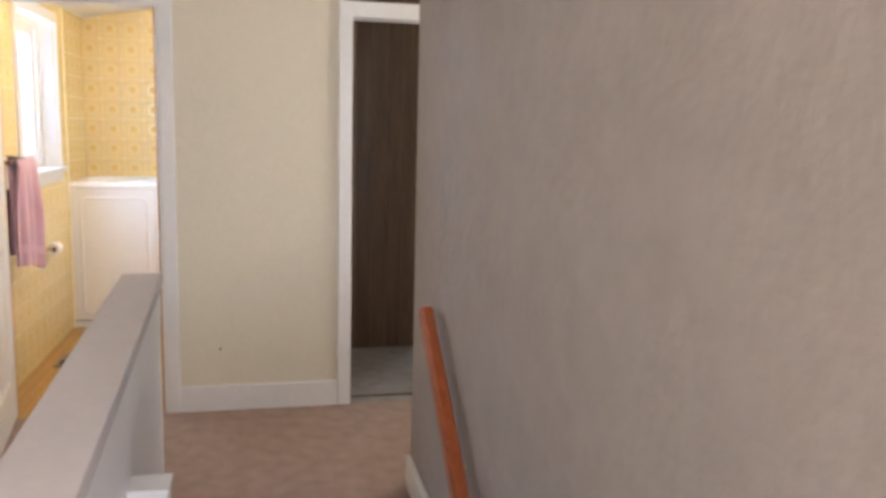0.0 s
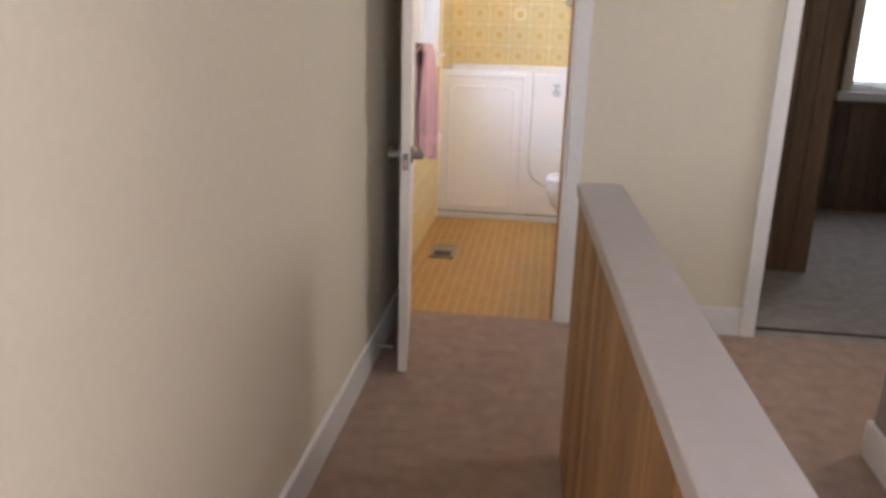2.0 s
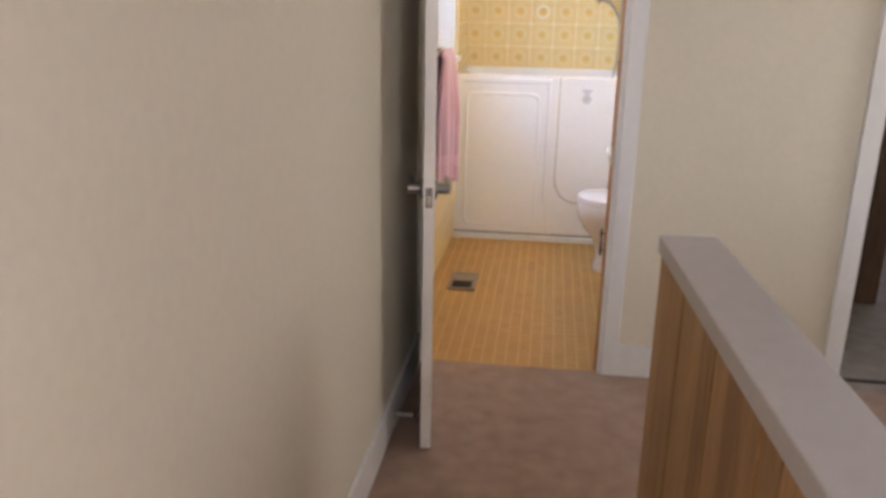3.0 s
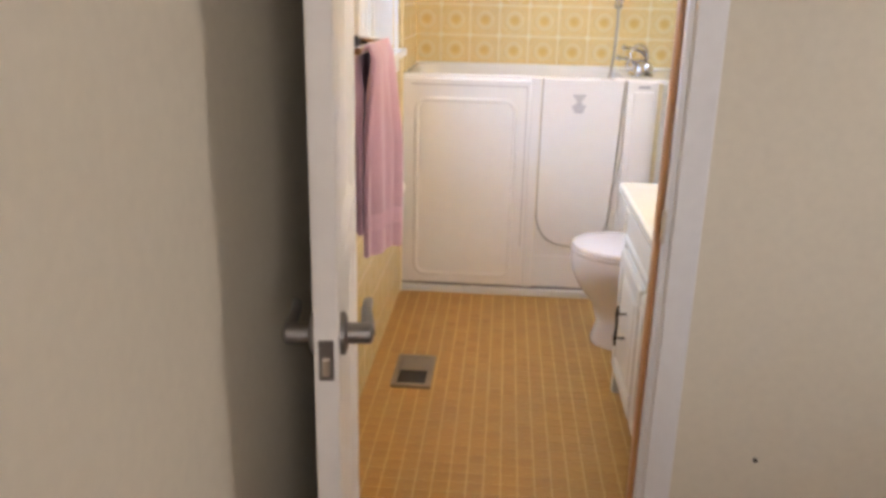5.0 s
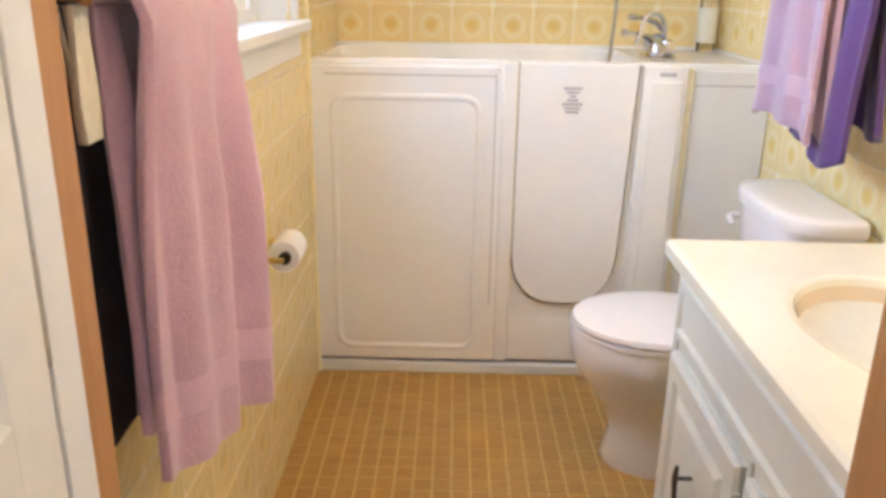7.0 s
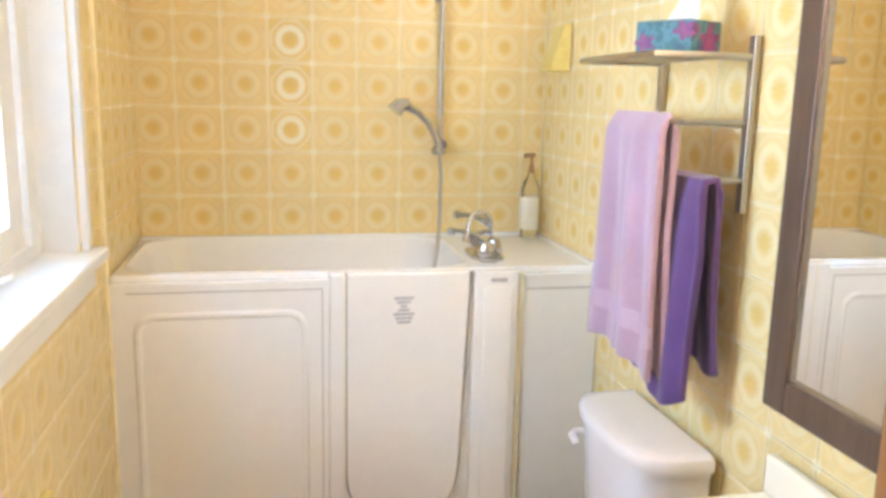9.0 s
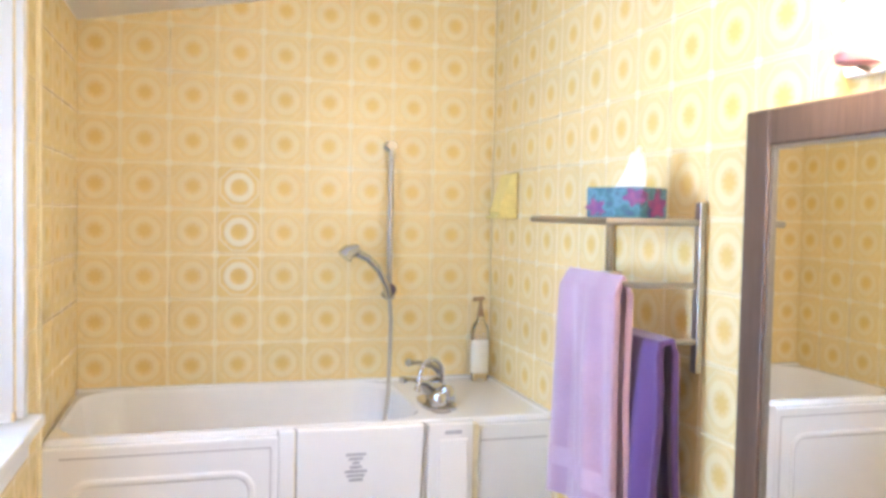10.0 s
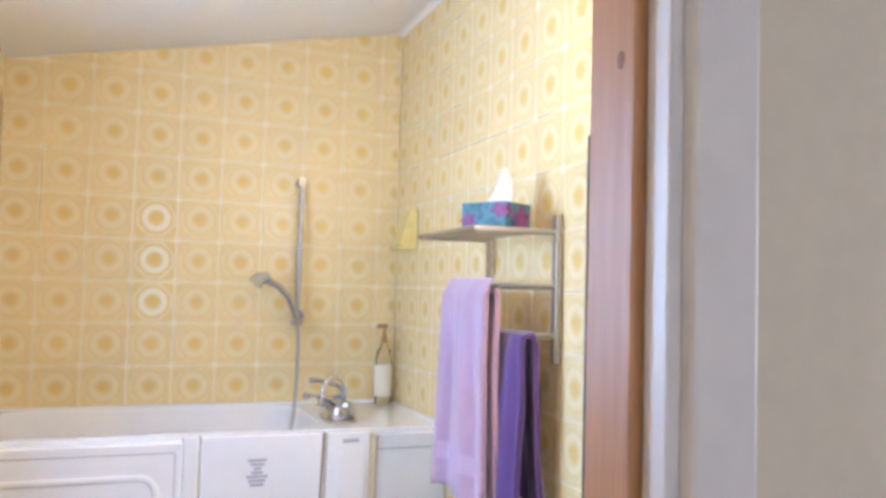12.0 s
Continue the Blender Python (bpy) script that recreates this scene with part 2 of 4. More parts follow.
def thing(name, label, category, m=None, group=""):
    ob = new(name)
    if m is not None:
        ob.matrix_world = m
    return tagged(ob, label, category, group)


def setting(ob, label="", category=""):
    return tagged(ob, label, category, "", "structure")


def box(x0, x1, y0, y1, z0, z1, bevel=0.0, seg=2, bm=None):
    own = bmesh.new()
    bmesh.ops.create_cube(own, size=1)
    for v in own.verts:
        v.co = Vector((x0 + (v.co.x + 0.5) * (x1 - x0), y0 + (v.co.y + 0.5) * (y1 - y0), z0 + (v.co.z + 0.5) * (z1 - z0)))
    if bevel:
        bmesh.ops.bevel(own, geom=own.edges[:], offset=bevel, segments=seg, affect="EDGES", profile=0.5)
    if bm is None:
        return own
    return joined(bm, own)


def joined(bm, other):
    me = bpy.data.meshes.new("scratch")
    other.to_mesh(me)
    other.free()
    bm.from_mesh(me)
    bpy.data.meshes.remove(me)
    return bm


def boxes(*rows, bevel=0.0):
    bm = bmesh.new()
    for r in rows:
        box(*r, bevel=bevel, bm=bm)
    return bm


def tube(points, radius, sides=12, bm=None, closed_ends=True):
    """A round bar along points; radius is a number or one for each point."""
    bm = bm or bmesh.new()
    pts = [Vector(p) for p in points]
    rads = radius if isinstance(radius, (list, tuple)) else [radius] * len(pts)
    rings, ref = [], None
    for i, p in enumerate(pts):
        d = (pts[min(i + 1, len(pts) - 1)] - pts[max(i - 1, 0)]).normalized()
        if ref is None:
            ref = Vector((0, 0, 1)) if abs(d.z) < 0.9 else Vector((1, 0, 0))
        side = d.cross(ref).normalized()
        up = side.cross(d).normalized()
        ref = up
        rings.append([bm.verts.new(p + rads[i] * (math.cos(a) * side + math.sin(a) * up)) for a in [2 * math.pi * k / sides for k in range(sides)]])
    for a, b in zip(rings, rings[1:]):
        for k in range(sides):
            bm.faces.new((a[k], a[(k + 1) % sides], b[(k + 1) % sides], b[k]))
    if closed_ends:
        bm.faces.new(rings[0]), bm.faces.new(rings[-1])
    return bm


def loft(sections, bm=None, caps=True):
    """Skin over closed loops with the same number of points."""
    bm = bm or bmesh.new()
    rings = [[bm.verts.new(p) for p in s] for s in sections]
    n = len(rings[0])
    for a, b in zip(rings, rings[1:]):
        for k in range(n):
            bm.faces.new((a[k], a[(k + 1) % n], b[(k + 1) % n], b[k]))
    if caps:
        bm.faces.new(rings[0]), bm.faces.new(rings[-1])
    return bm


def oval(cx, cy, z, rx, ry, n=32, power=2.0):
    out = []
    for k in range(n):
        a = 2 * math.pi * k / n
        c, s = math.cos(a), math.sin(a)
        out.append((cx + rx * math.copysign(abs(c) ** (2 / power), c), cy + ry * math.copysign(abs(s) ** (2 / power), s), z))
    return out


def prism(outline, axis, a, b, bm=None):
    """An outline in two axes pushed from a to b along the third."""
    def at(p, v):
        return {"x": (v, p[0], p[1]), "y": (p[0], v, p[1]), "z": (p[0], p[1], v)}[axis]
    return loft([[at(p, a) for p in outline], [at(p, b) for p in outline]], bm)


def ceiling_height(x):
    return 2.535 + 0.199 * (x + 0.176)


def wall(name, material, *rows, label="", category="wall"):
    """Wall blocks in one mesh; a block whose top is None runs up to the sloping ceiling."""
    bm = bmesh.new()
    for x0, x1, y0, y1, z0, z1 in rows:
        b = box(x0, x1, y0, y1, z0, z1 or 2)
        if z1 is None:
            for v in b.verts:
                if v.co.z > 1.99:
                    v.co.z = ceiling_height(v.co.x) + 0.03
        joined(bm, b)
    return setting(mesh_object(name, bm, material), label, category)


# ---- structure ----
def build_structure():
    wall("wall_west_hall", CREAM, (-1.7, -1.515, 0.4, 6.02, 0, None), label="cream painted hallway wall")
    wall("wall_west_bath", GROUT, (-1.8, -1.6, 6.02, 6.86, 0, None), (-1.8, -1.6, 7.7, 8.75, 0, None), (-1.8, -1.6, 6.86, 7.7, 0, 1.15),
         (-1.8, -1.6, 6.86, 7.7, 2.12, None), label="yellow tiled bathroom wall with faint rings")
    wall("wall_doors", CREAM, (-1.6, -1.497, 6.03, 6.14, 0, None), (-0.72, 0.165, 6.03, 6.14, 0, None), (-1.497, -0.72, 6.03, 6.14, 2.06, None),
         (0.165, 1.06, 6.03, 6.14, 2.06, None), (1.06, 1.6, 6.03, 6.14, 0, None), label="cream painted wall with two doorways")
    wall("wall_stair", STAIRWALL, (0.352, 0.48, 1.7, 4.956, -2.6, None), (0.352, 0.48, 0.4, 0.7, -2.6, None), (0.352, 0.48, 0.7, 1.7, -2.6, 0.95), (0.352, 0.48, 0.7, 1.7, 2.2, None), label="scuffed cream plaster stair wall, darkened for shade")
    wall("wall_landing_south", CREAM, (0.48, 1.6, 4.84, 4.956, 0, None))
    wall("wall_landing_east", CREAM, (1.6, 1.72, 4.84, 5.15, 0, None), (1.6, 1.72, 5.85, 6.14, 0, None), (1.6, 1.72, 5.15, 5.85, 0, 1.05), (1.6, 1.72, 5.15, 5.85, 2.15, None))
    wall("wall_hall_south", CREAM, (-1.7, -0.55, 0.5, 0.62, 0, None), (0.3, 0.352, 0.5, 0.62, 0, None), (-0.55, 0.3, 0.5, 0.62, 0, 0.95), (-0.55, 0.3, 0.5, 0.62, 2.15, None))
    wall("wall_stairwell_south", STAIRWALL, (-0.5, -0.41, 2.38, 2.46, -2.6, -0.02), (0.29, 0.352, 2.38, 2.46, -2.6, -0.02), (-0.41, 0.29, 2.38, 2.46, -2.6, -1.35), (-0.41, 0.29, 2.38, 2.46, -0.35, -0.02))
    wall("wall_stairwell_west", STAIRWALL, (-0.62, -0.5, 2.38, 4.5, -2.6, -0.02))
    wall("wall_bath_north", GROUT, (-1.6, -0.06, 8.58, 8.75, 0, None), label="yellow ring-patterned tiled bathroom wall")
    wall("wall_bath_east", GROUT, (-0.17, -0.06, 6.14, 8.58, 0, None), label="yellow ring-patterned tiled bathroom wall")
    wall("wall_bedroom_closet", PANEL, (-0.06, 0.75, 7.14, 8.9, 0, None), label="dark wood panelled closet wall")
    wall("wall_bedroom_north", PANEL, (-0.06, 1.42, 8.9, 9.05, 0, None), (2.25, 3.2, 8.9, 9.05, 0, None), (1.42, 2.25, 8.9, 9.05, 0, 0.93), (1.42, 2.25, 8.9, 9.05, 2.05, None),
         label="dark wood panelled bedroom wall")
    wall("wall_bedroom_east", PANEL, (3.2, 3.35, 6.03, 9.05, 0, None))
    wall("wall_bedroom_south", CREAM, (1.72, 3.2, 6.03, 6.14, 0, None))
    bm = bmesh.new()
    for x0, x1, y0, y1 in ((-1.85, 3.4, 0.3, 9.1),):
        b = box(x0, x1, y0, y1, 0, 0.1)
        for v in b.verts:
            v.co.z += ceiling_height(v.co.x)
        joined(bm, b)
    setting(mesh_object("ceiling", bm, CEIL), "sloping white painted ceiling", "ceiling")
    bm = boxes((-1.515, -0.5, 0.62, 6.035, -0.16, 0), (-0.5, 0.352, 0.62, 2.46, -0.16, 0), (-0.5, 0.352, 4.5, 6.035, -0.16, 0), (0.352, 1.6, 4.956, 6.035, -0.16, 0))
    setting(mesh_object("floor_hall", bm, CARPET), "brown worn cut-pile carpet", "floor")
    setting(mesh_object("floor_bedroom", boxes((-0.06, 3.2, 6.15, 8.9, -0.16, 0.0), (0.165, 1.06, 6.035, 6.15, -0.16, -0.003)), CARPET2), "grey-brown bedroom carpet", "floor")
    setting(mesh_object("threshold_strip", box(0.2, 1.02, 6.128, 6.152, -0.01, 0.003, 0.001), DARK), "dark metal carpet strip", "trim")
    # baseboards with a small rounded top
    def base(x0, x1, y0, y1):
        return setting(mesh_object("baseboard", box(x0, x1, y0, y1, -0.002, 0.135, 0.004), TRIM), "white painted tall baseboard", "baseboard")
    base(-1.516, -1.499, 0.62, 6.0)
    base(-0.67, 0.135, 6.012, 6.031)
    base(0.334, 0.353, 4.55, 4.974)
    base(0.353, 1.6, 4.955, 4.974)
    tagged(mesh_object("nail", tube([(-0.47, 6.031, 0.33), (-0.47, 6.022, 0.33)], [0.004, 0.006], 10), BRONZE), "small dark nail head in the wall", "nail")
    # pale caulked joint where the walls of the bathroom meet the ceiling
    zc = ceiling_height(-0.174)
    setting(mesh_object("ceiling_trim", prism([(-0.173, zc - 0.018), (-0.173, zc + 0.004), (-0.2, zc - 0.006), (-0.182, zc - 0.01)], "y", 6.142, 8.576), CEIL), "white caulked joint under the ceiling", "trim")
    # outside
    setting(mesh_object("backdrop_sky", box(-7.1, -7.0, 2, 40, -2.9, 14), SKYGLOW), "bright hazy sky beyond the window", "backdrop")
    setting(mesh_object("ground", box(-2500, 2500, -2500, 2500, -3.2, -3.0), GRASS), "green lawn ground", "ground")


def door_frames():
    """Bathroom door: white front edge and casing, pine jamb behind; bedroom door: white casing."""
    root = setting(new("door_frame_bath"), "white casing with orange pine jamb", "door frame")
    part("casing", box(-0.736, -0.67, 6.004, 6.03, 0, 2.12, 0.005), TRIM, root, "white painted casing")
    part("casing", box(-1.514, -1.468, 6.004, 6.03, 0, 2.12, 0.005), TRIM, root, "white painted casing")
    part("casing", box(-1.514, -0.665, 6.002, 6.03, 2.052, 2.13, 0.005), TRIM, root, "white painted casing")
    part("jamb", box(-0.75, -0.72, 6.02, 6.052, 0, 2.05, 0.002), TRIM, root, "white painted jamb edge")
    part("door_stop", box(-0.762, -0.722, 6.052, 6.066, 0, 2.05, 0.003), JAMBWOOD, root)
    part("jamb", box(-0.751, -0.72, 6.066, 6.142, 0, 2.05, 0.002), JAMBWOOD, root, "orange pine jamb")
    part("jamb", box(-1.49, -1.462, 6.02, 6.066, 0, 2.05, 0.002), TRIM, root)
    part("jamb", box(-1.498, -1.479, 6.066, 6.142, 0, 2.05, 0.002), JAMBWOOD, root, "orange pine jamb")
    part("jamb", box(-1.462, -0.75, 6.03, 6.15, 2.04, 2.062, 0.002), TRIM, root)
    part("casing", box(-0.735, -0.665, 6.14, 6.15, 0, 2.1, 0.004), JAMBWOOD, root, "orange pine casing")
    part("casing", box(-1.56, -1.492, 6.14, 6.15, 0, 2.1, 0.004), JAMBWOOD, root, "orange pine casing")
    for ky, kz, kr in ((6.09, 1.71, 0.006), (6.115, 1.3, 0.004), (6.1, 0.62, 0.005)):
        part("knot", loft([[(-0.7505 - d, ky + r * math.cos(a), kz + 1.5 * r * math.sin(a)) for a in [2 * math.pi * k / 16 for k in range(16)]] for d, r in ((0.0, kr), (0.001, kr * 0.9), (0.0014, kr * 0.4))]), KNOT, root, "dark pine knot", True)
    part("strike_plate", box(-0.754, -0.7485, 6.018, 6.05, 0.875, 0.95, 0.002), PLATE, root, "worn metal strike plate")
    lip = [(6.0, 0.888), (5.994, 0.9), (5.994, 0.925), (6.0, 0.937), (6.03, 0.945), (6.03, 0.88)]
    part("strike_lip", prism(lip, "x", -0.757, -0.7535), PLATE, root)
    # near-black block on the plate paints the shade inside the latch hole
    part("latch_hole_shade", box(-0.7565, -0.753, 6.026, 6.04, 0.9, 0.925), DARK, root)
    for z in (0.25, 1.05, 1.85):
        part("hinge", tube([(-1.458, 5.998, z - 0.045), (-1.458, 5.998, z + 0.045)], 0.007), PLATE, root)
    far = setting(new("door_frame_bedroom"), "white painted bedroom door casing", "door frame")
    part("casing", box(0.135, 0.205, 6.006, 6.03, 0, 2.11, 0.005), TRIM, far)
    part("casing", box(1.02, 1.09, 6.006, 6.03, 0, 2.11, 0.005), TRIM, far)
    part("casing", box(0.135, 1.09, 6.003, 6.03, 2.035, 2.115, 0.005), TRIM, far)
    part("jamb", box(0.165, 0.195, 6.03, 6.15, 0, 2.045, 0.002), TRIM, far)
    part("jamb", box(1.03, 1.06, 6.03, 6.15, 0, 2.045, 0.002), TRIM, far)
    part("jamb", box(0.195, 1.03, 6.03, 6.15, 2.035, 2.06, 0.002), TRIM, far)
    part("strike_plate", box(0.194, 0.198, 6.05, 6.085, 0.27, 0.34, 0.001), BRONZE, far, "dark hinge leaf")


def bath_door():
    """White two-panel door, swung open against the hall wall. Local x runs from hinge to latch, y is the thickness."""
    a = math.degrees(math.atan2(-0.69, 0.103))
    door = setting(new("door_1"), "white two-panel door standing open against the hall wall", "door")
    door.matrix_world = pose(-1.452, 5.996, 0, 0, 0, a)
    t0, t1, w, top = -0.036, 0.0, 0.705, 2.03
    stile, rails = 0.115, ((0.012, 0.22), (0.885, 1.0), (1.9, top))
    leaf = door
    part("stile", box(0, stile - 0.037, t0, t1, 0.012, top, 0.002), DOORPAINT, leaf)
    part("stile", box(w - stile, w, t0, t1, 0.012, top, 0.002), DOORPAINT, leaf)
    for z0, z1 in rails:
        part("rail", box(stile - 0.037, w - stile, t0, t1, z0, z1, 0.0), DOORPAINT, leaf)
    for z0, z1 in ((0.22, 0.885), (1.0, 1.9)):
        x0, x1 = stile - 0.037, w - stile
        bm = bmesh.new()
        for s, face in ((1, t1), (-1, t0)):
            def loop(i, d):
                return [(x0 + i, face - s * d, z0 + i), (x1 - i, face - s * d, z0 + i), (x1 - i, face - s * d, z1 - i), (x0 + i, face - s * d, z1 - i)]
            loft([loop(0, 0.0), loop(0.005, 0.003), loop(0.02, 0.0105), loop(0.026, 0.0115)], bm, caps=False)
            bm.faces.new([bm.verts.new(p) for p in loop(0.026, 0.0115)])
        part("panel", bm, DOORPAINT, leaf, "flat recessed door panel")
    part("latch_plate", box(w - 0.001, w + 0.0025, -0.029, -0.007, 0.862, 0.926, 0.001), DOORMETAL, leaf, "dull metal latch plate")
    part("latch_bolt", box(w, w + 0.011, -0.024, -0.012, 0.872, 0.9, 0.003), PLATE, leaf)
    for s, y in ((1, t1), (-1, t0)):
        x = w - 0.062
        part("rosette", tube([(x, y, 0.91), (x, y + s * 0.007, 0.91), (x, y + s * 0.011, 0.91)], [0.033, 0.033, 0.024], 24), DOORMETAL, leaf, "satin nickel rosette", True)
        part("lever_neck", tube([(x, y + s * 0.01, 0.91), (x, y + s * 0.046, 0.91), (x, y + s * 0.05, 0.91)], [0.0165, 0.0165, 0.012], 20), DOORMETAL, leaf, "", True)
        lev = [(x + 0.004, y + s * 0.04, 0.912), (x - 0.03, y + s * 0.041, 0.916), (x - 0.07, y + s * 0.038, 0.92), (x - 0.1, y + s * 0.04, 0.921), (x - 0.112, y + s * 0.043, 0.919)]
        part("lever", tube(lev, [0.0125, 0.0105, 0.009, 0.0085, 0.006]), DOORMETAL, leaf, "satin nickel lever handle", True)


def half_wall():
    m = pose(-0.662, 4.797, 0, 0, 0, 3.0)
    hw = setting(new("half_wall"), "half wall with grey-white cap and brown board side", "half wall")
    hw.matrix_world = m
    L = -2.2
    part("core", box(-0.05, 0.055, L, -0.006, 0, 0.915), TRIM, hw, "white painted face")
    part("cap", box(-0.069, 0.069, L - 0.02, 0.0, 0.912, 0.955, 0.004), CAP, hw, "grey-white painted cap")
    n, w = 24, 0.0915
    for k in range(n):
        d = 0.003 * ((k * 7) % 3)
        part("board", box(-0.0605 - d * 0.4, -0.05, -0.006 - w * (k + 1) + 0.002, -0.006 - w * k - 0.002, 0.0, 0.912, 0.002, 1), PINE, hw)
    ret = setting(new("half_wall_return"), "white half wall closing the stairwell", "half wall")
    part("core", box(-0.47, 0.352, 2.38, 2.46, 0, 0.915), TRIM, ret)
    part("cap", box(-0.47, 0.352, 2.36, 2.48, 0.912, 0.955, 0.004), TRIM, ret)
    tagged(mesh_object("newel_post", boxes((-0.57, -0.462, 3.69, 3.775, -0.56, 0.625), (-0.57, -0.457, 3.685, 3.78, 0.625, 0.64), bevel=0.003), TRIM), "short white painted post beside the half wall", "post")


def stairs():
    st = setting(new("stairs"), "carpeted stairs going down", "stairs")
    y, z, rise, run = 4.5, 0.0, 0.187, 0.254
    part("riser", box(-0.5, 0.352, y - 0.02, y, z - rise, z - 0.001), CARPET, st)
    part("nosing", tube([(-0.5, y - 0.016, -0.02), (0.352, y - 0.016, -0.02)], 0.0195), CARPET, st, "rounded carpet nosing", True)
    for k in range(1, 8):
        zz, y0 = z - rise * k, y - run * k
        part("step", box(-0.5, 0.352, y0 - 0.015, y0 + run - 0.02, zz - rise, zz, 0.012), CARPET, st)
    out = [(4.56, 0.06), (4.52, 0.085), (4.46, 0.07), (2.46, -1.41), (2.46, -1.7), (4.56, -0.15)]
    part("skirt_board", prism(out, "x", 0.332, 0.352), SKIRT, st, "red-brown stained skirt board")
    rail = thing("handrail", "orange-brown stained wooden handrail on the stair wall", "handrail")
    a, b = Vector((0.303, 4.46, 0.87)), Vector((0.303, 2.55, -0.54))
    d = (b - a).normalized()
    up = Vector((1, 0, 0)).cross(d)
    up = up if up.z > 0 else -up
    def sec(p):
        return [p + Vector((sx * 0.024, 0, 0)) + up * sz for sx, sz in ((-1, -0.026), (-1, 0.012), (-0.6, 0.026), (0.6, 0.026), (1, 0.012), (1, -0.026))]
    part("rail", loft([sec(a), sec(b)]), RAIL, rail, "worn orange wood")
    for f in (0.22, 0.62, 0.95):
        p = a + (b - a) * f
        part("bracket", tube([p - up * 0.026, p + Vector((0.0, 0, -0.06)), p + Vector((0.049, 0, -0.075))], 0.006), BRASS, rail, "small metal bracket", True)


def windows():
    w = setting(new("window_1"), "white framed bathroom window with deep sill", "window")
    part("window_sill", box(-1.78, -1.548, 6.8, 7.76, 1.145, 1.175, 0.006), TRIM, w, "white painted sill")
    part("apron", box(-1.6, -1.578, 6.82, 7.74, 1.08, 1.146, 0.004), TRIM, w)
    part("casing", box(-1.6, -1.58, 6.79, 6.86, 1.175, 2.19, 0.004), TRIM, w)
    part("casing", box(-1.6, -1.58, 7.7, 7.74, 1.175, 2.15, 0.004), TRIM, w)
    part("casing", box(-1.6, -1.58, 6.86, 7.74, 2.11, 2.18, 0.004), TRIM, w)
    part("reveal", box(-1.8, -1.6, 7.685, 7.702, 1.175, 2.12), TRIM, w)
    part("reveal", box(-1.8, -1.6, 6.858, 6.875, 1.175, 2.12), TRIM, w)
    f = part("window_frame", boxes((-1.75, -1.68, 6.875, 6.93, 1.175, 2.12), (-1.75, -1.68, 7.61, 7.685, 1.175, 2.12), (-1.75, -1.68, 6.93, 7.61, 1.175, 1.205), (-1.75, -1.68, 6.93, 7.61, 2.07, 2.12)), TRIM, w)
    sash = part("sash", boxes((-1.73, -1.69, 6.93, 6.985, 1.205, 2.07), (-1.73, -1.69, 7.5, 7.6, 1.205, 2.07), (-1.73, -1.69, 6.985, 7.5, 1.205, 1.265), (-1.73, -1.69, 6.985, 7.5, 2.01, 2.07)), TRIM, w)
    p = part("pane", box(-1.712, -1.707, 6.985, 7.5, 1.265, 2.01), BLUEPANE, sash, "blue-tinted window glass")
    p.visible_shadow = False
    part("crank", tube([(-1.68, 7.2, 1.2), (-1.655, 7.2, 1.205), (-1.635, 7.3, 1.2)], 0.006), TRIM, w, "white window crank", True)
    b = setting(new("window_2"), "cream framed bedroom window", "window")
    for r in ((1.37, 1.44, 8.875, 8.9, 0.86, 2.12), (2.23, 2.3, 8.875, 8.9, 0.86, 2.12), (1.37, 2.3, 8.87, 8.9, 2.04, 2.12)):
        part("casing", box(*r, 0.003), CREAM, b, "cream painted casing")
    part("window_sill", box(1.34, 2.33, 8.84, 9.0, 0.865, 0.935, 0.006), TRIM, b, "pale painted sill")
    f = part("window_frame", boxes((1.42, 1.47, 8.93, 8.98, 0.93, 2.05), (2.2, 2.25, 8.93, 8.98, 0.93, 2.05), (1.47, 2.2, 8.93, 8.98, 0.93, 0.99), (1.47, 2.2, 8.93, 8.98, 2.0, 2.05), (1.80, 1.85, 8.93, 8.98, 0.99, 2.0)), TRIM, b)
    for x0, x1 in ((1.47, 1.8), (1.85, 2.2)):
        p = part("pane", box(x0, x1, 8.95, 8.955, 0.99, 2.0), PANE, f)
        p.visible_shadow = False
    part("crank", tube([(1.62, 8.93, 0.96), (1.62, 8.9, 0.965), (1.7, 8.885, 0.96)], 0.008), NICKEL, b, "metal window crank", True)
    # unseen window, added around the stair fill lamp
    e = setting(new("added_window_4"), "unseen stair side window added for light", "window")
    f = part("window_frame", boxes((0.39, 0.44, 0.7, 0.75, 0.95, 2.2), (0.39, 0.44, 1.65, 1.7, 0.95, 2.2), (0.39, 0.44, 0.75, 1.65, 0.95, 1.0), (0.39, 0.44, 0.75, 1.65, 2.15, 2.2)), TRIM, e)
    p = part("pane", box(0.413, 0.417, 0.75, 1.65, 1.0, 2.15), PANE, f)
    p.visible_shadow = False
    # unseen window, added around the landing fill lamp
    g = setting(new("added_window_5"), "unseen landing window added for light", "window")
    f = part("window_frame", boxes((1.63, 1.68, 5.15, 5.2, 1.05, 2.15), (1.63, 1.68, 5.8, 5.85, 1.05, 2.15), (1.63, 1.68, 5.2, 5.8, 1.05, 1.1), (1.63, 1.68, 5.2, 5.8, 2.1, 2.15)), TRIM, g)
    p = part("pane", box(1.653, 1.657, 5.2, 5.8, 1.1, 2.1), PANE, f)
    p.visible_shadow = False
    # unseen window, added around the hall fill lamp
    s = setting(new("added_window_3"), "unseen hallway end window added for light", "window")
    f = part("window_frame", boxes((-0.55, -0.5, 0.53, 0.58, 0.95, 2.15), (0.25, 0.3, 0.53, 0.58, 0.95, 2.15), (-0.5, 0.25, 0.53, 0.58, 0.95, 1.0), (-0.5, 0.25, 0.53, 0.58, 2.1, 2.15)), TRIM, s)
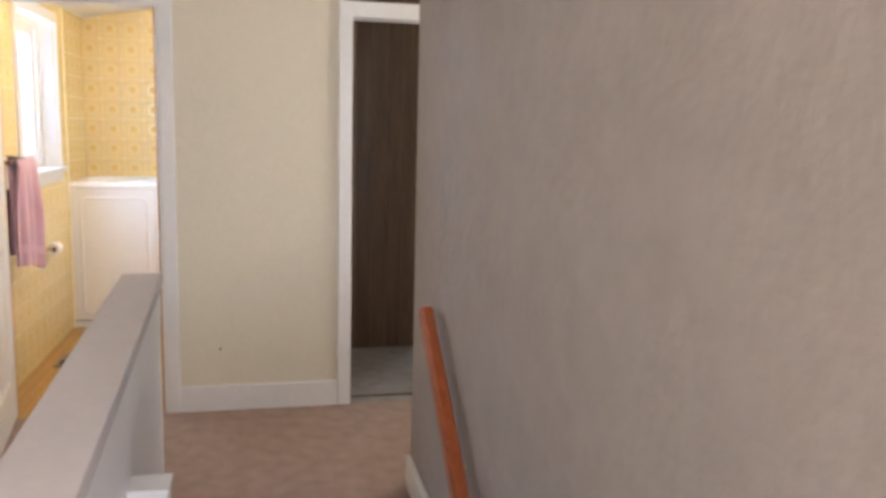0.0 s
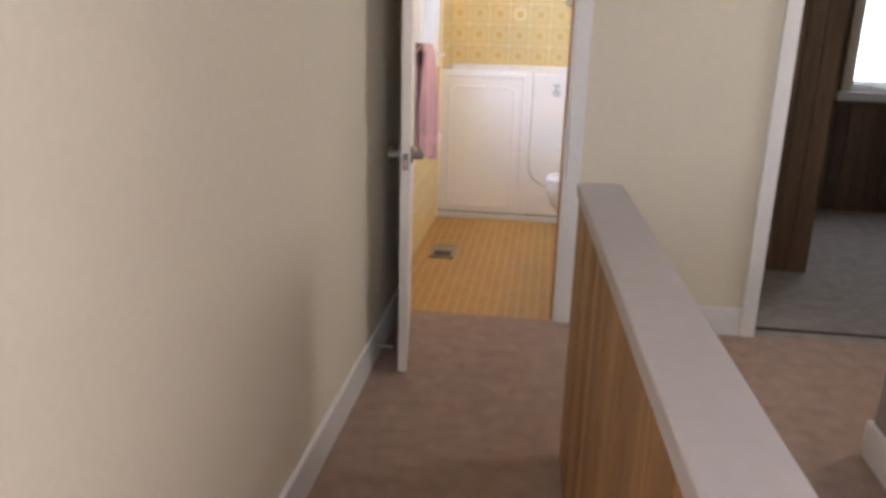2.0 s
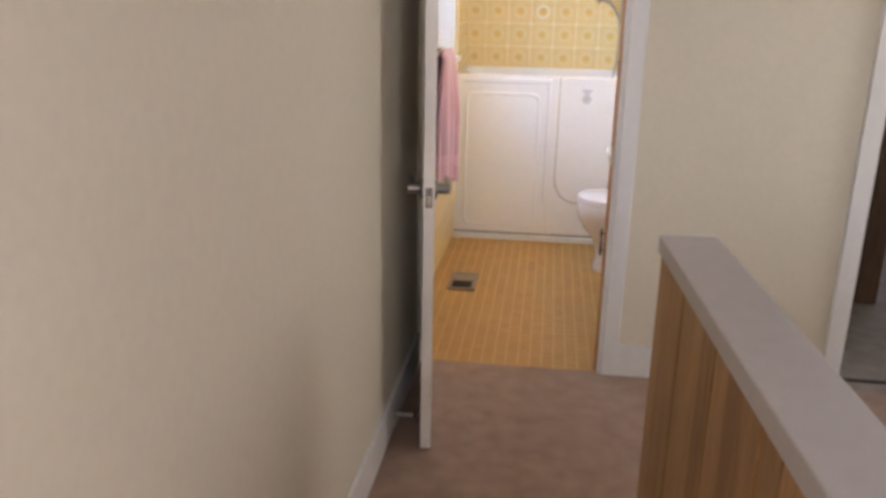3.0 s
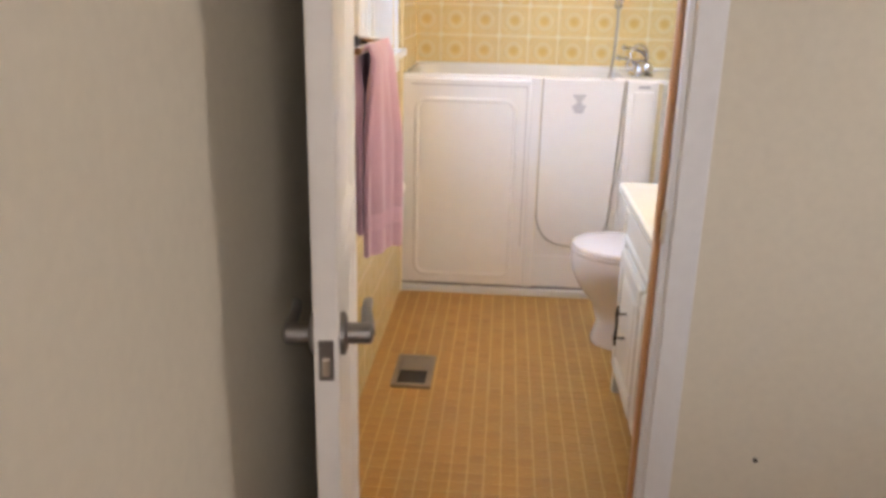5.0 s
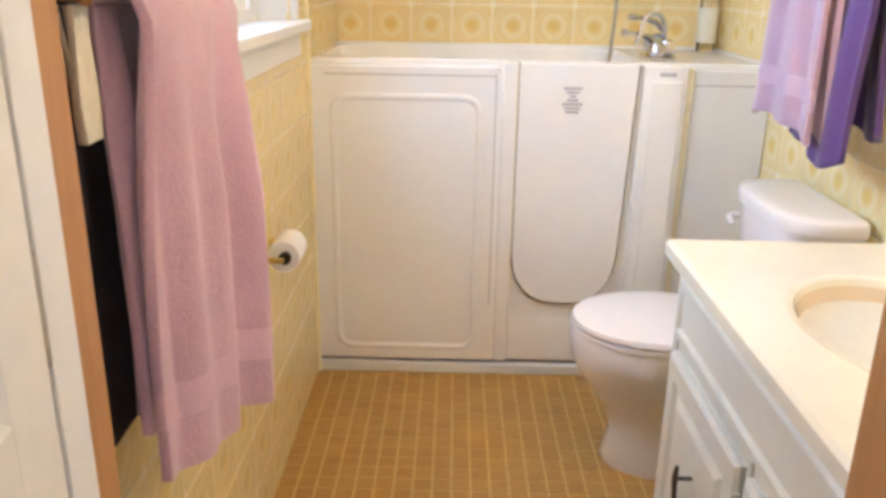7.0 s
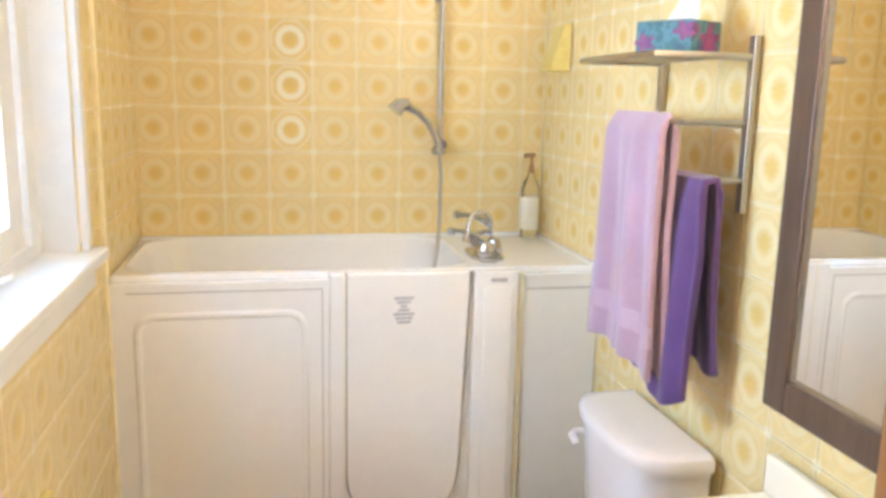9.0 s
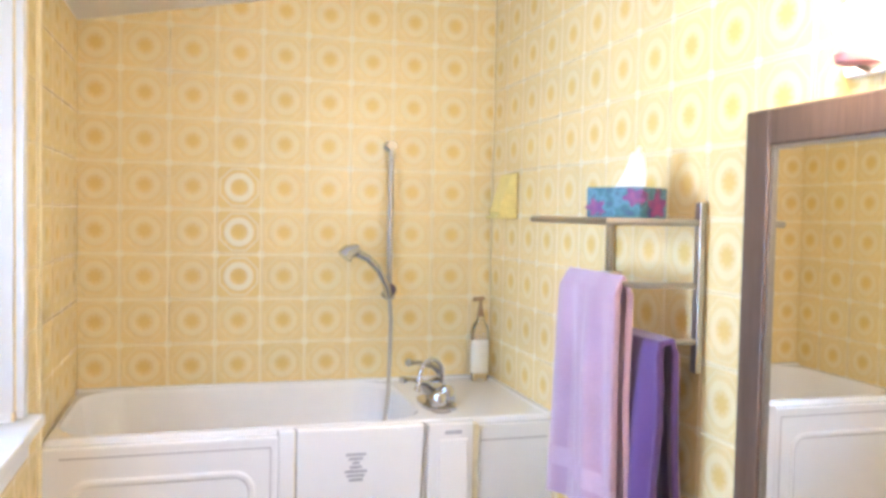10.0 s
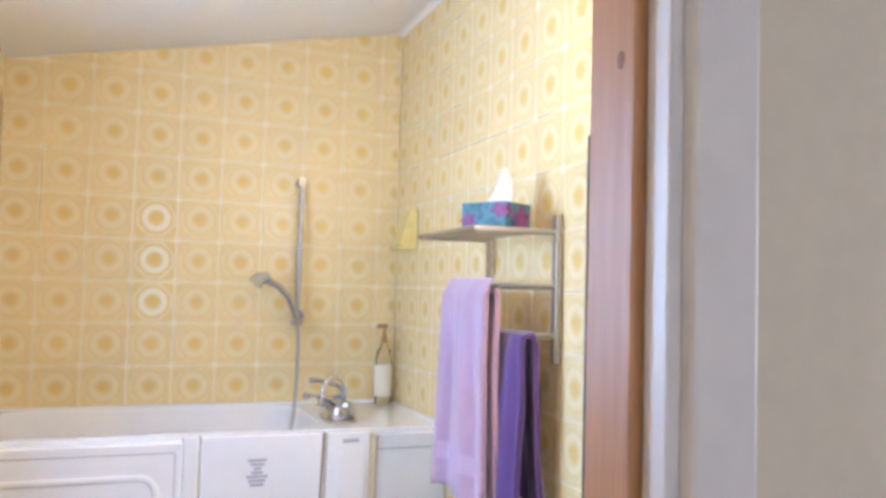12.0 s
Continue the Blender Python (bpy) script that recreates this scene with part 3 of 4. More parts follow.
    p = part("pane", box(-0.5, 0.25, 0.553, 0.557, 1.0, 2.1), PANE, f)
    p.visible_shadow = False


# ---- bathroom ----
def bathtub():
    tub = thing("walk_in_bathtub", "white acrylic walk-in bathtub with a closed side door", "bathtub")
    x0, x1, y0, y1, top = -1.597, -0.182, 7.955, 8.57, 1.05
    # shell: outer skirt, deck with an opening, basin
    def loop(ax0, ax1, ay0, ay1, z, r, n=6):
        out = []
        for cx, cy, s in ((ax1 - r, ay1 - r, 0), (ax0 + r, ay1 - r, 1), (ax0 + r, ay0 + r, 2), (ax1 - r, ay0 + r, 3)):
            for k in range(n + 1):
                a = math.pi / 2 * (s + k / n)
                out.append((cx + r * math.cos(a), cy + r * math.sin(a), z))
        return out
    bm = loft([loop(x0, x1, y0 + 0.03, y1, 0.05, 0.01), loop(x0, x1, y0 + 0.03, y1, top - 0.012, 0.01), loop(x0 + 0.008, x1 - 0.008, y0 + 0.036, y1 - 0.006, top, 0.012),
               loop(-1.575, -0.565, y0 + 0.05, y1 - 0.02, top, 0.12), loop(-1.565, -0.575, y0 + 0.06, y1 - 0.028, top - 0.015, 0.12),
               loop(-1.46, -0.6, y0 + 0.12, y1 - 0.09, 0.45, 0.12), loop(-1.42, -0.7, y0 + 0.15, y1 - 0.12, 0.4, 0.1)])
    part("shell", bm, TUB, tub, "white acrylic basin and deck", True)
    part("back_lip", box(x0, x1 + 0.004, y1 - 0.02, 8.577, top - 0.01, top + 0.008, 0.004), TUB, tub)
    part("side_lip", box(x1 - 0.016, x1 + 0.009, y0 + 0.03, y1 - 0.02, top - 0.01, top + 0.006, 0.003), TUB, tub)
    def panel(name, a, b, c, d, face, label=""):
        return part(name, box(a, b, face, y0 + 0.032, c, d, 0.006, 3), TUB, tub, label)
    big = panel("side_panel", -1.597, -1.001, 0.047, 1.035, y0 - 0.004, "white front panel with rounded raised border")
    def border(a, b, c, d, r, wdt, face, parent):
        def lp(i, y):
            return [(p[0], y, p[1]) for p in [(q[0], q[1]) for q in loop(a + i, b - i, c + i, d - i, 0, max(r - i, 0.002))]]
        return part("raised_border", loft([lp(0, face), lp(wdt * 0.3, face - 0.006), lp(wdt * 0.7, face - 0.006), lp(wdt, face)], caps=False), TUB, parent, smooth=True)
    border(-1.535, -1.06, 0.085, 0.95, 0.06, 0.022, y0 - 0.004, big)
    # thin grey strips paint the shade lines of the panel grooves
    part("groove_shade", boxes((-1.55, -1.02, y0 - 0.0055, y0 - 0.003, 1.004, 1.009), (-1.023, -1.019, y0 - 0.0055, y0 - 0.003, 0.25, 1.004)), GROOVE_SHADE, big)
    panel("door_post", -1.001, -0.956, 0.047, 1.05, y0 - 0.008)
    panel("lower_panel", -0.957, -0.575, 0.047, 0.21, y0 + 0.004)
    panel("door_surround", -0.962, -0.575, 0.18, 1.04, y0 + 0.006)
    u = [(-0.951, 1.05)]
    for k in range(13):
        a = math.pi + math.pi * k / 12
        u.append((-0.783 + 0.168 * math.copysign(abs(math.cos(a)) ** 0.75, math.cos(a)), 0.43 + 0.165 * math.sin(a)))
    u.append((-0.588, 1.05))
    u[-2] = (-0.612, 0.44)
    part("door_seal", prism([(-0.77 + (p[0] + 0.77) * 1.025, 0.66 + (p[1] - 0.66) * (1.012 if p[1] < 0.7 else 0.995)) for p in u], "y", y0 - 0.004, y0 + 0.02), SEAM, tub, "dark gasket")
    door = part("tub_door", prism(u, "y", y0 - 0.013, y0 + 0.02), TUB, tub, "white side door of the tub")
    bev = door.modifiers.new("round", "BEVEL")
    bev.width, bev.segments, bev.limit_method = 0.005, 2, "ANGLE"
    for zz, ww in ((0.975, 0.056), (0.963, 0.04), (0.951, 0.02), (0.939, 0.034), (0.927, 0.062), (0.915, 0.05), (0.903, 0.04)):
        part("print_bar", box(-0.787 - ww / 2, -0.787 + ww / 2, y0 - 0.0148, y0 - 0.0125, zz - 0.004, zz + 0.004), PRINT, door, "grey printed mark")
    pan = panel("control_panel", -0.576, -0.438, 0.047, 1.047, y0 - 0.006)
    part("inset", box(-0.545, -0.455, y0 - 0.012, y0 - 0.004, 0.1, 1.0, 0.004), TUB, pan)
    part("print_bar", box(-0.525, -0.475, y0 - 0.0075, y0 - 0.005, 1.014, 1.026), PRINT, pan)
    part("sealant", box(-0.437, -0.42, y0 - 0.001, y0 + 0.031, 0.06, 1.04, 0.003), YSEAL, tub, "yellowed sealant strip")
    e = panel("end_panel", -0.42, -0.176, 0.047, 1.035, y0 + 0.008)
    # grey strip painting the shade of the end panel's groove
    part("groove_shade", box(-0.41, -0.2, y0 + 0.0065, y0 + 0.009, 0.985, 0.99), GROOVE_SHADE, e)
    part("post_sealant", box(-0.9575, -0.954, y0 - 0.006, y0 + 0.02, 0.3, 1.045), YSEAL, tub)
    # solid dark strip gives the shade of the gap below the panels
    part("gap_shade", box(x0, x1, y0 + 0.012, y0 + 0.031, 0.0, 0.048), SEAM, tub, "dark strip painting the shade of the gap under the panel")
    part("base_trim", box(x0, x1, y0 - 0.012, y0 + 0.014, 0.0, 0.036, 0.004), TRIM, tub, "white base strip")
    part("overflow", tube([(-0.5, 8.08, top), (-0.5, 8.08, top + 0.006)], 0.03, 20), NICKEL, tub)
    # taps and spout
    f = thing("bath_mixer_tap", "chrome bath mixer with cross handles and curved spout", "tap")
    part("deck_plate", prism([(q[0], q[1]) for q in oval(-0.49, 8.17, 0, 0.055, 0.1, 28, 3)], "z", top, top + 0.01), CHROME, f)
    for x, y, z in ((-0.505, 8.1, 0.05), (-0.462, 8.155, 0.055)):
        part("valve", loft([oval(x, y, top + 0.008 + v, r, r, 20) for v, r in ((0, 0.024), (0.008, 0.027), (0.03, 0.026), (z - 0.006, 0.02), (z, 0.008))]), CHROME, f, "", True)
    part("mixer_body", tube([(-0.51, 8.2, top + 0.045), (-0.47, 8.235, top + 0.05)], [0.027, 0.027], 18), CHROME, f, "", True)
    part("stem", tube([(-0.49, 8.217, top), (-0.49, 8.217, top + 0.05)], [0.024, 0.018]), CHROME, f, "", True)
    for x, y, z in ((-0.535, 8.19, 0.072), (-0.505, 8.235, 0.118)):
        lever = part("lever_handle", tube([(x + 0.045, y, top + z - 0.03), (x + 0.02, y - 0.002, top + z - 0.008), (x - 0.03, y - 0.006, top + z + 0.006), (x - 0.062, y - 0.01, top + z + 0.008)], [0.013, 0.011, 0.007, 0.009]), CHROME, f, "", True)
        part("lever_tip", loft([oval(x - 0.064, y - 0.01, top + z + 0.008 + v, r, r, 14) for v, r in ((-0.013, 0.004), (-0.009, 0.012), (0.006, 0.013), (0.012, 0.005))]), CHROME, lever, "", True)
    arc = [(-0.46 - 0.042 + 0.042 * math.cos(v), 8.21 - 0.012 * v, top + 0.085 + 0.055 * math.sin(v)) for v in [math.pi * k / 12 for k in range(13)]]
    part("spout", tube([(-0.46, 8.22, top + 0.04)] + arc + [(-0.553, 8.165, top + 0.06), (-0.558, 8.16, top + 0.045)], [0.008] * 14 + [0.009, 0.010]), CHROME, f, "curved chrome spout", True)

    # hand shower on its bar
    s = thing("hand_shower", "chrome hand shower on a wall bar with hose", "shower")
    bx, by = -0.57, 8.532
    part("slide_bar", tube([(bx, by, 1.35), (bx, by, 1.9)], 0.0105), NICKEL, s, "", True)
    for z in (1.36, 1.89):
        part("bar_mount", tube([(bx, by - 0.018, z), (bx, 8.574, z)], [0.017, 0.019], 16), NICKEL, s, "", True)
    part("slider", tube([(bx, by - 0.03, 1.385), (bx, by + 0.016, 1.385)], 0.019, 16), CHROME, s, "", True)
    hp = [(-0.578, 8.49, 1.36), (-0.59, 8.48, 1.4), (-0.62, 8.47, 1.455), (-0.66, 8.465, 1.495), (-0.70, 8.46, 1.513)]
    part("handset", tube(hp, [0.011, 0.012, 0.012, 0.013, 0.015]), CHROME, s, "", True)
    part("shower_head", tube([(-0.695, 8.46, 1.53), (-0.73, 8.455, 1.518), (-0.745, 8.452, 1.50)], [0.016, 0.026, 0.03], 18), CHROME, s, "", True)
    part("hose", tube([(-0.578, 8.49, 1.36), (-0.578, 8.46, 1.28), (-0.588, 8.42, 1.15), (-0.605, 8.36, 1.05), (-0.635, 8.29, 0.93), (-0.68, 8.25, 0.8), (-0.72, 8.24, 0.7)], 0.007, 10), NICKEL, s, "ribbed metal hose", True)
    # pump bottle
    b = thing("pump_bottle", "clear pump bottle with a white label on the tub deck", "bottle")
    cx, cy = -0.235, 8.5
    part("body", loft([oval(cx, cy, top + z, r, r * 0.75, 24) for z, r in ((0.0, 0.03), (0.004, 0.033), (0.17, 0.033), (0.2, 0.028), (0.22, 0.014), (0.235, 0.013))]), CLEAR, b, "", True)
    part("label", loft([oval(cx, cy, top + z, 0.0345, 0.0265, 24) for z in (0.03, 0.15)], caps=False), COUNTER, b, "cream label", True)
    part("pump", tube([(cx, cy, top + 0.235), (cx, cy, top + 0.275), (cx, cy, top + 0.3)], [0.014, 0.006, 0.006]), PINE, b, "", True)
    part("nozzle", tube([(cx + 0.01, cy, top + 0.3), (cx - 0.03, cy - 0.01, top + 0.297)], 0.008), PINE, b, "", True)
    d = thing("soap_dish", "yellow glazed corner soap dish on the tiles", "soap dish")
    part("wedge", prism([(-0.178, 1.80), (-0.2, 1.795), (-0.243, 1.665), (-0.236, 1.65), (-0.178, 1.65)], "y", 8.31, 8.41), SOAP, d)
    part("tray", box(-0.255, -0.178, 8.306, 8.414, 1.642, 1.652, 0.004), SOAP, d)


def toilet():
    t = thing("toilet", "white ceramic toilet with closed lid", "toilet", pose(-0.19, 7.455, 0))
    def egg(cx, z, front, back, half, n=36):
        out = []
        for k in range(n):
            a = 2 * math.pi * k / n
            c, s = math.cos(a), math.sin(a)
            rx = back if c > 0 else front
            p = 2.6 if c > 0 else 2.0
            out.append((cx + rx * math.copysign(abs(c) ** (2 / p), c), half * math.copysign(abs(s) ** (2 / p), s), z))
        return out
    part("bowl", loft([egg(-0.36, 0, 0.16, 0.2, 0.115), egg(-0.36, 0.02, 0.165, 0.2, 0.118), egg(-0.36, 0.1, 0.145, 0.19, 0.105), egg(-0.38, 0.18, 0.15, 0.19, 0.11),
                       egg(-0.40, 0.25, 0.19, 0.2, 0.14), egg(-0.41, 0.32, 0.215, 0.2, 0.172), egg(-0.41, 0.385, 0.222, 0.2, 0.183), egg(-0.41, 0.4, 0.215, 0.195, 0.176)]), CERAMIC, t, "", True)
    part("seat", loft([egg(-0.405, 0.401, 0.222, 0.19, 0.182), egg(-0.405, 0.406, 0.228, 0.195, 0.187), egg(-0.405, 0.416, 0.226, 0.195, 0.186)]), CERAMIC, t, "white toilet seat", True)
    part("lid", loft([egg(-0.405, 0.4185, 0.222, 0.19, 0.182), egg(-0.405, 0.424, 0.228, 0.195, 0.187), egg(-0.405, 0.436, 0.222, 0.19, 0.182), egg(-0.405, 0.443, 0.17, 0.15, 0.14)]), CERAMIC, t, "closed white lid", True)
    part("pedestal_back", box(-0.24, -0.02, -0.11, 0.11, 0.0, 0.4, 0.02, 3), CERAMIC, t)
    def tank(z, g):
        out = [(-0.012, -0.235 - g, z), (-0.012, 0.185 + g, z)]
        for k in range(25):
            a = math.pi * k / 24
            c = math.cos(a)
            out.append((-0.03 - (0.155 + g) * math.sin(a) ** 0.45, math.copysign(abs(c) ** 0.62, c) * (0.21 + g) - 0.025, z))
        return out
    part("tank", loft([tank(0.4, -0.025), tank(0.42, -0.015), tank(0.735, 0.0)]), CERAMIC, t, "", True)
    part("tank_lid", loft([tank(0.735, 0.002), tank(0.74, 0.012), tank(0.763, 0.014), tank(0.772, 0.01), tank(0.777, 0.0), tank(0.779, -0.02)]), CERAMIC, t, "white tank lid", True)
    part("flush_lever", tube([(-0.165, 0.15, 0.68), (-0.185, 0.15, 0.68), (-0.195, 0.145, 0.677), (-0.199, 0.1, 0.668)], [0.011, 0.010, 0.009, 0.007]), CERAMIC, t, "white flush lever", True)
    for s in (-1, 1):
        part("hinge_cap", box(-0.235, -0.2, 0.07 * s - 0.02, 0.07 * s + 0.02, 0.425, 0.45, 0.006), CERAMIC, t)


def vanity():
    v = thing("vanity_cabinet", "cream painted vanity cabinet with raised panel doors", "cabinet")
    x0, x1, y0, y1 = -0.672, -0.19, 6.17, 7.005
    part("body", box(x0, x1, y0, y1, 0.09, 0.752, 0.003), CABINET, v)
    part("toe_kick", box(x0 + 0.03, x1, y0, y1, 0.0, 0.09), CABINET, v)
    part("side_board", box(x0 - 0.006, x0 + 0.03, y1 - 0.025, y1 + 0.004, 0.0, 0.752, 0.003), CABINET, v)
    def door(ya, yb, za, zb, handle):
        def lp(i, x):
            return [(x, ya + i, za + i), (x, yb - i, za + i), (x, yb - i, zb - i), (x, ya + i, zb - i)]
        f = x0
        d = part("cabinet_door" if handle else "drawer_front", loft([lp(0, f), lp(0, f - 0.012), lp(0.008, f - 0.019), lp(0.045, f - 0.019), lp(0.055, f - 0.011), lp(0.068, f - 0.011), lp(0.085, f - 0.018)]), CABINET, v,
                 "raised panel front")
        if handle:
            hy, hz = yb - 0.225, 0.365
            if handle < 0:
                hy = ya + 0.055
            part("handle", tube([(f - 0.048, hy, hz - 0.07), (f - 0.05, hy, hz - 0.045), (f - 0.047, hy, hz), (f - 0.05, hy, hz + 0.045), (f - 0.048, hy, hz + 0.07)], [0.004, 0.006, 0.0045, 0.006, 0.004], 10), BRONZE, d, "dark bronze bar handle", True)
            for q in (-0.043, 0.043):
                part("handle_post", tube([(f - 0.015, hy, hz + q), (f - 0.05, hy, hz + q)], 0.004, 8), BRONZE, d)
            for zz in (za + 0.07, zb - 0.07):
                part("hinge", box(f - 0.024, f - 0.008, ya - 0.008 if handle > 0 else yb, ya + 0.0 if handle > 0 else yb + 0.008, zz - 0.022, zz + 0.022, 0.002), CABINET, d)
    door(6.555, 6.975, 0.12, 0.565, 1)
    door(6.185, 6.525, 0.12, 0.565, -1)
    part("stile", box(x0 - 0.006, x0 + 0.004, 6.531, 6.549, 0.1, 0.59, 0.003), CABINET, v)
    for ya, yb in ((6.185, 6.975),):
        def lp(i, x):
            return [(x, ya + i, 0.6 + i), (x, yb - i, 0.6 + i), (x, yb - i, 0.73 - i), (x, ya + i, 0.73 - i)]
        part("drawer_front", loft([lp(0, x0), lp(0, x0 - 0.012), lp(0.008, x0 - 0.018), lp(0.022, x0 - 0.018), lp(0.03, x0 - 0.011), lp(0.04, x0 - 0.011)]), CABINET, v, "shallow drawer front")
    c = thing("washbasin_counter", "cream moulded counter with beige oval basin", "washbasin")
    # top plate with an oval hole
    n = 48
    cx, cy = -0.43, 6.59
    a0, a1, b0, b1 = -0.708, -0.185, 6.165, 7.034
    def rect(z, g, r=0.012):
        out = []
        for k in range(n):
            a = 2 * math.pi * k / n
            dx, dy = math.cos(a), math.sin(a)
            s = min(((a1 - g - cx) / dx if dx > 1e-6 else (a0 + g - cx) / dx if dx < -1e-6 else 9), ((b1 - g - cy) / dy if dy > 1e-6 else (b0 + g - cy) / dy if dy < -1e-6 else 9))
            out.append([cx + dx * s, cy + dy * s, z])
        for px, py in ((a0 + g, b0 + g), (a0 + g, b1 - g), (a1 - g, b0 + g), (a1 - g, b1 - g)):
            k = min(range(n), key=lambda i: (out[i][0] - px) ** 2 + (out[i][1] - py) ** 2)
            out[k] = [px, py, z]
        return out
    def hole(z, k):
        return oval(cx, cy, z, 0.165 * k, 0.225 * k, n)
    part("top", loft([rect(0.752, 0.004), rect(0.757, 0.0), rect(0.782, 0.0), rect(0.79, 0.008), hole(0.79, 1.1), hole(0.787, 1.03), hole(0.775, 1.0)], caps=False), COUNTER, c, "cream cultured marble")
    part("basin", loft([hole(0.776, 1.001), hole(0.74, 0.93), hole(0.69, 0.78), hole(0.655, 0.5), hole(0.648, 0.15), hole(0.648, 0.01)], caps=False), BOWLC, c, "beige oval basin", True)
    part("backsplash", box(-0.205, -0.183, b0, 7.03, 0.79, 0.872, 0.005), COUNTER, c)
    part("drain", tube([(cx, cy, 0.6485), (cx, cy, 0.652)], 0.022, 20), CHROME, c)


def mirror_and_light():
    m = thing("wall_mirror", "rectangular mirror in a grey-brown wooden frame", "mirror")
    y0, y1, z0, z1, w = 6.28, 7.06, 0.965, 1.858, 0.068
    for a, b, c, d in ((y0, y0 + w, z0, z1), (y1 - w, y1, z0, z1), (y0 + w, y1 - w, z0, z0 + w), (y0 + w, y1 - w, z1 - w, z1)):
        part("frame_board", box(-0.206, -0.183, a, b, c, d, 0.005), MFRAME, m, "grey-brown oak board")
    part("glass", box(-0.194, -0.186, y0 + w - 0.004, y1 - w + 0.004, z0 + w - 0.004, z1 - w + 0.004), MIRROR, m, "mirror glass")
    for r in ((y1 - w - 0.006, y1 - w, z0 + w, z1 - w), (y0 + w, y1 - w - 0.006, z1 - w - 0.006, z1 - w), (y0 + w, y1 - w - 0.006, z0 + w, z0 + w + 0.006)):
        part("bead", box(-0.2, -0.194, *r), NICKEL, m, "thin metal bead")
    l = thing("vanity_light", "wall light bar with glowing globe bulbs", "wall light")
    part("back_plate", box(-0.205, -0.182, 6.22, 6.82, 1.885, 1.985, 0.006), TRIM, l)
    for k in range(3):
        y = 6.72 - 0.2 * k
        part("arm", tube([(-0.2, y, 1.925), (-0.225, y, 1.895), (-0.25, y, 1.882), (-0.27, y, 1.888)], 0.007), NICKEL, l, "", True)
        part("socket", loft([oval(-0.27, y, z, r, r, 22) for z, r in ((1.884, 0.018), (1.888, 0.031), (1.9, 0.034), (1.913, 0.027), (1.917, 0.018))]), PINK, l, "rose coloured socket cup", True)
        part("scroll", tube([(-0.2, y, 1.97), (-0.23, y, 1.985), (-0.262, y, 1.99), (-0.285, y, 1.982)], [0.008, 0.006, 0.005, 0.007]), NICKEL, l, "curved metal scroll", True)
        g = bmesh.new()
        bmesh.ops.create_uvsphere(g, u_segments=20, v_segments=14, radius=0.034, matrix=pose(-0.27, y, 1.946))
        b = part("bulb", g, BULB, l, "lit globe bulb", True)
        b.visible_shadow = False


def drape(name, bar, a0, a1, axis, out, front, back, material, parent, waves=3.0, amp=0.012, seed=0, hem=0.0, gap=0.012, flare=0.0, splay=0.0, thick=0.007, label="", band=None):
    """A towel over a bar: the bar runs along axis from a0 to a1 at (offset, height) bar; out is the way the front hangs."""
    o, h = bar
    rng = random.Random(seed)
    ph = [rng.uniform(0, 6.28) for _ in range(4)]
    nu, nv = 40, 46
    bm = bmesh.new()
    rows = []
    for i in range(nu + 1):
        u = i / nu
        row = []
        hemshift = hem * math.sin(3.1 * u + ph[0]) + 0.3 * hem * math.sin(9 * u + ph[3])
        for j in range(nv + 1):
            v = j / nv
            total = front + back
            s = v * total
            if s < back:
                off, z, drop, sg = -gap, h - (back - s), (back - s) / back, -1
            else:
                d = s - back
                off, z, drop, sg = gap, h - d, d / front, 1
            k = min(1, abs(s - back) / 0.02)
            off *= math.sin(k * math.pi / 2)
            z += 0.011 * math.sqrt(max(0, 1 - k * k)) + (-hemshift * drop if drop > 0.3 else 0)
            ease = min(1, drop * 2.2) ** 0.8
            wv = amp * ease * (math.sin(2 * math.pi * waves * u + ph[1] + 0.8 * drop) + 0.45 * math.sin(2 * math.pi * waves * 2.3 * u + ph[2] + 1.2 * drop))
            a = a0 + (a1 - a0) * u + 0.006 * ease * math.sin(5 * drop + ph[2] + 3 * u) + flare * drop * (u - 0.5)
            off += sg * splay * drop ** 0.8
            p = o + out * (off + max(wv, -gap * 0.7) * sg)
            row.append(bm.verts.new((p, a, z) if axis == "y" else (a, p, z)))
        rows.append(row)
    for ra, rb in zip(rows, rows[1:]):
        for j in range(nv):
            bm.faces.new((ra[j], rb[j], rb[j + 1], ra[j + 1]))
    ob = part(name, bm, material, parent, label, True) if parent else mesh_object(name, bm, material, True)
    if band:
        ob.data.materials.append(band)
        for k, face in enumerate(ob.data.polygons):
            j = k % nv
            if 0.80 < ((j + 0.5) / nv * (front + back) - back) / front < 0.86:
                face.material_index = 1
    so = ob.modifiers.new("thick", "SOLIDIFY")
    so.thickness, so.offset = thick, 0.0
    bev = ob.modifiers.new("hem", "BEVEL")
    bev.width, bev.segments, bev.limit_method = thick * 0.4, 2, "ANGLE"
    return ob


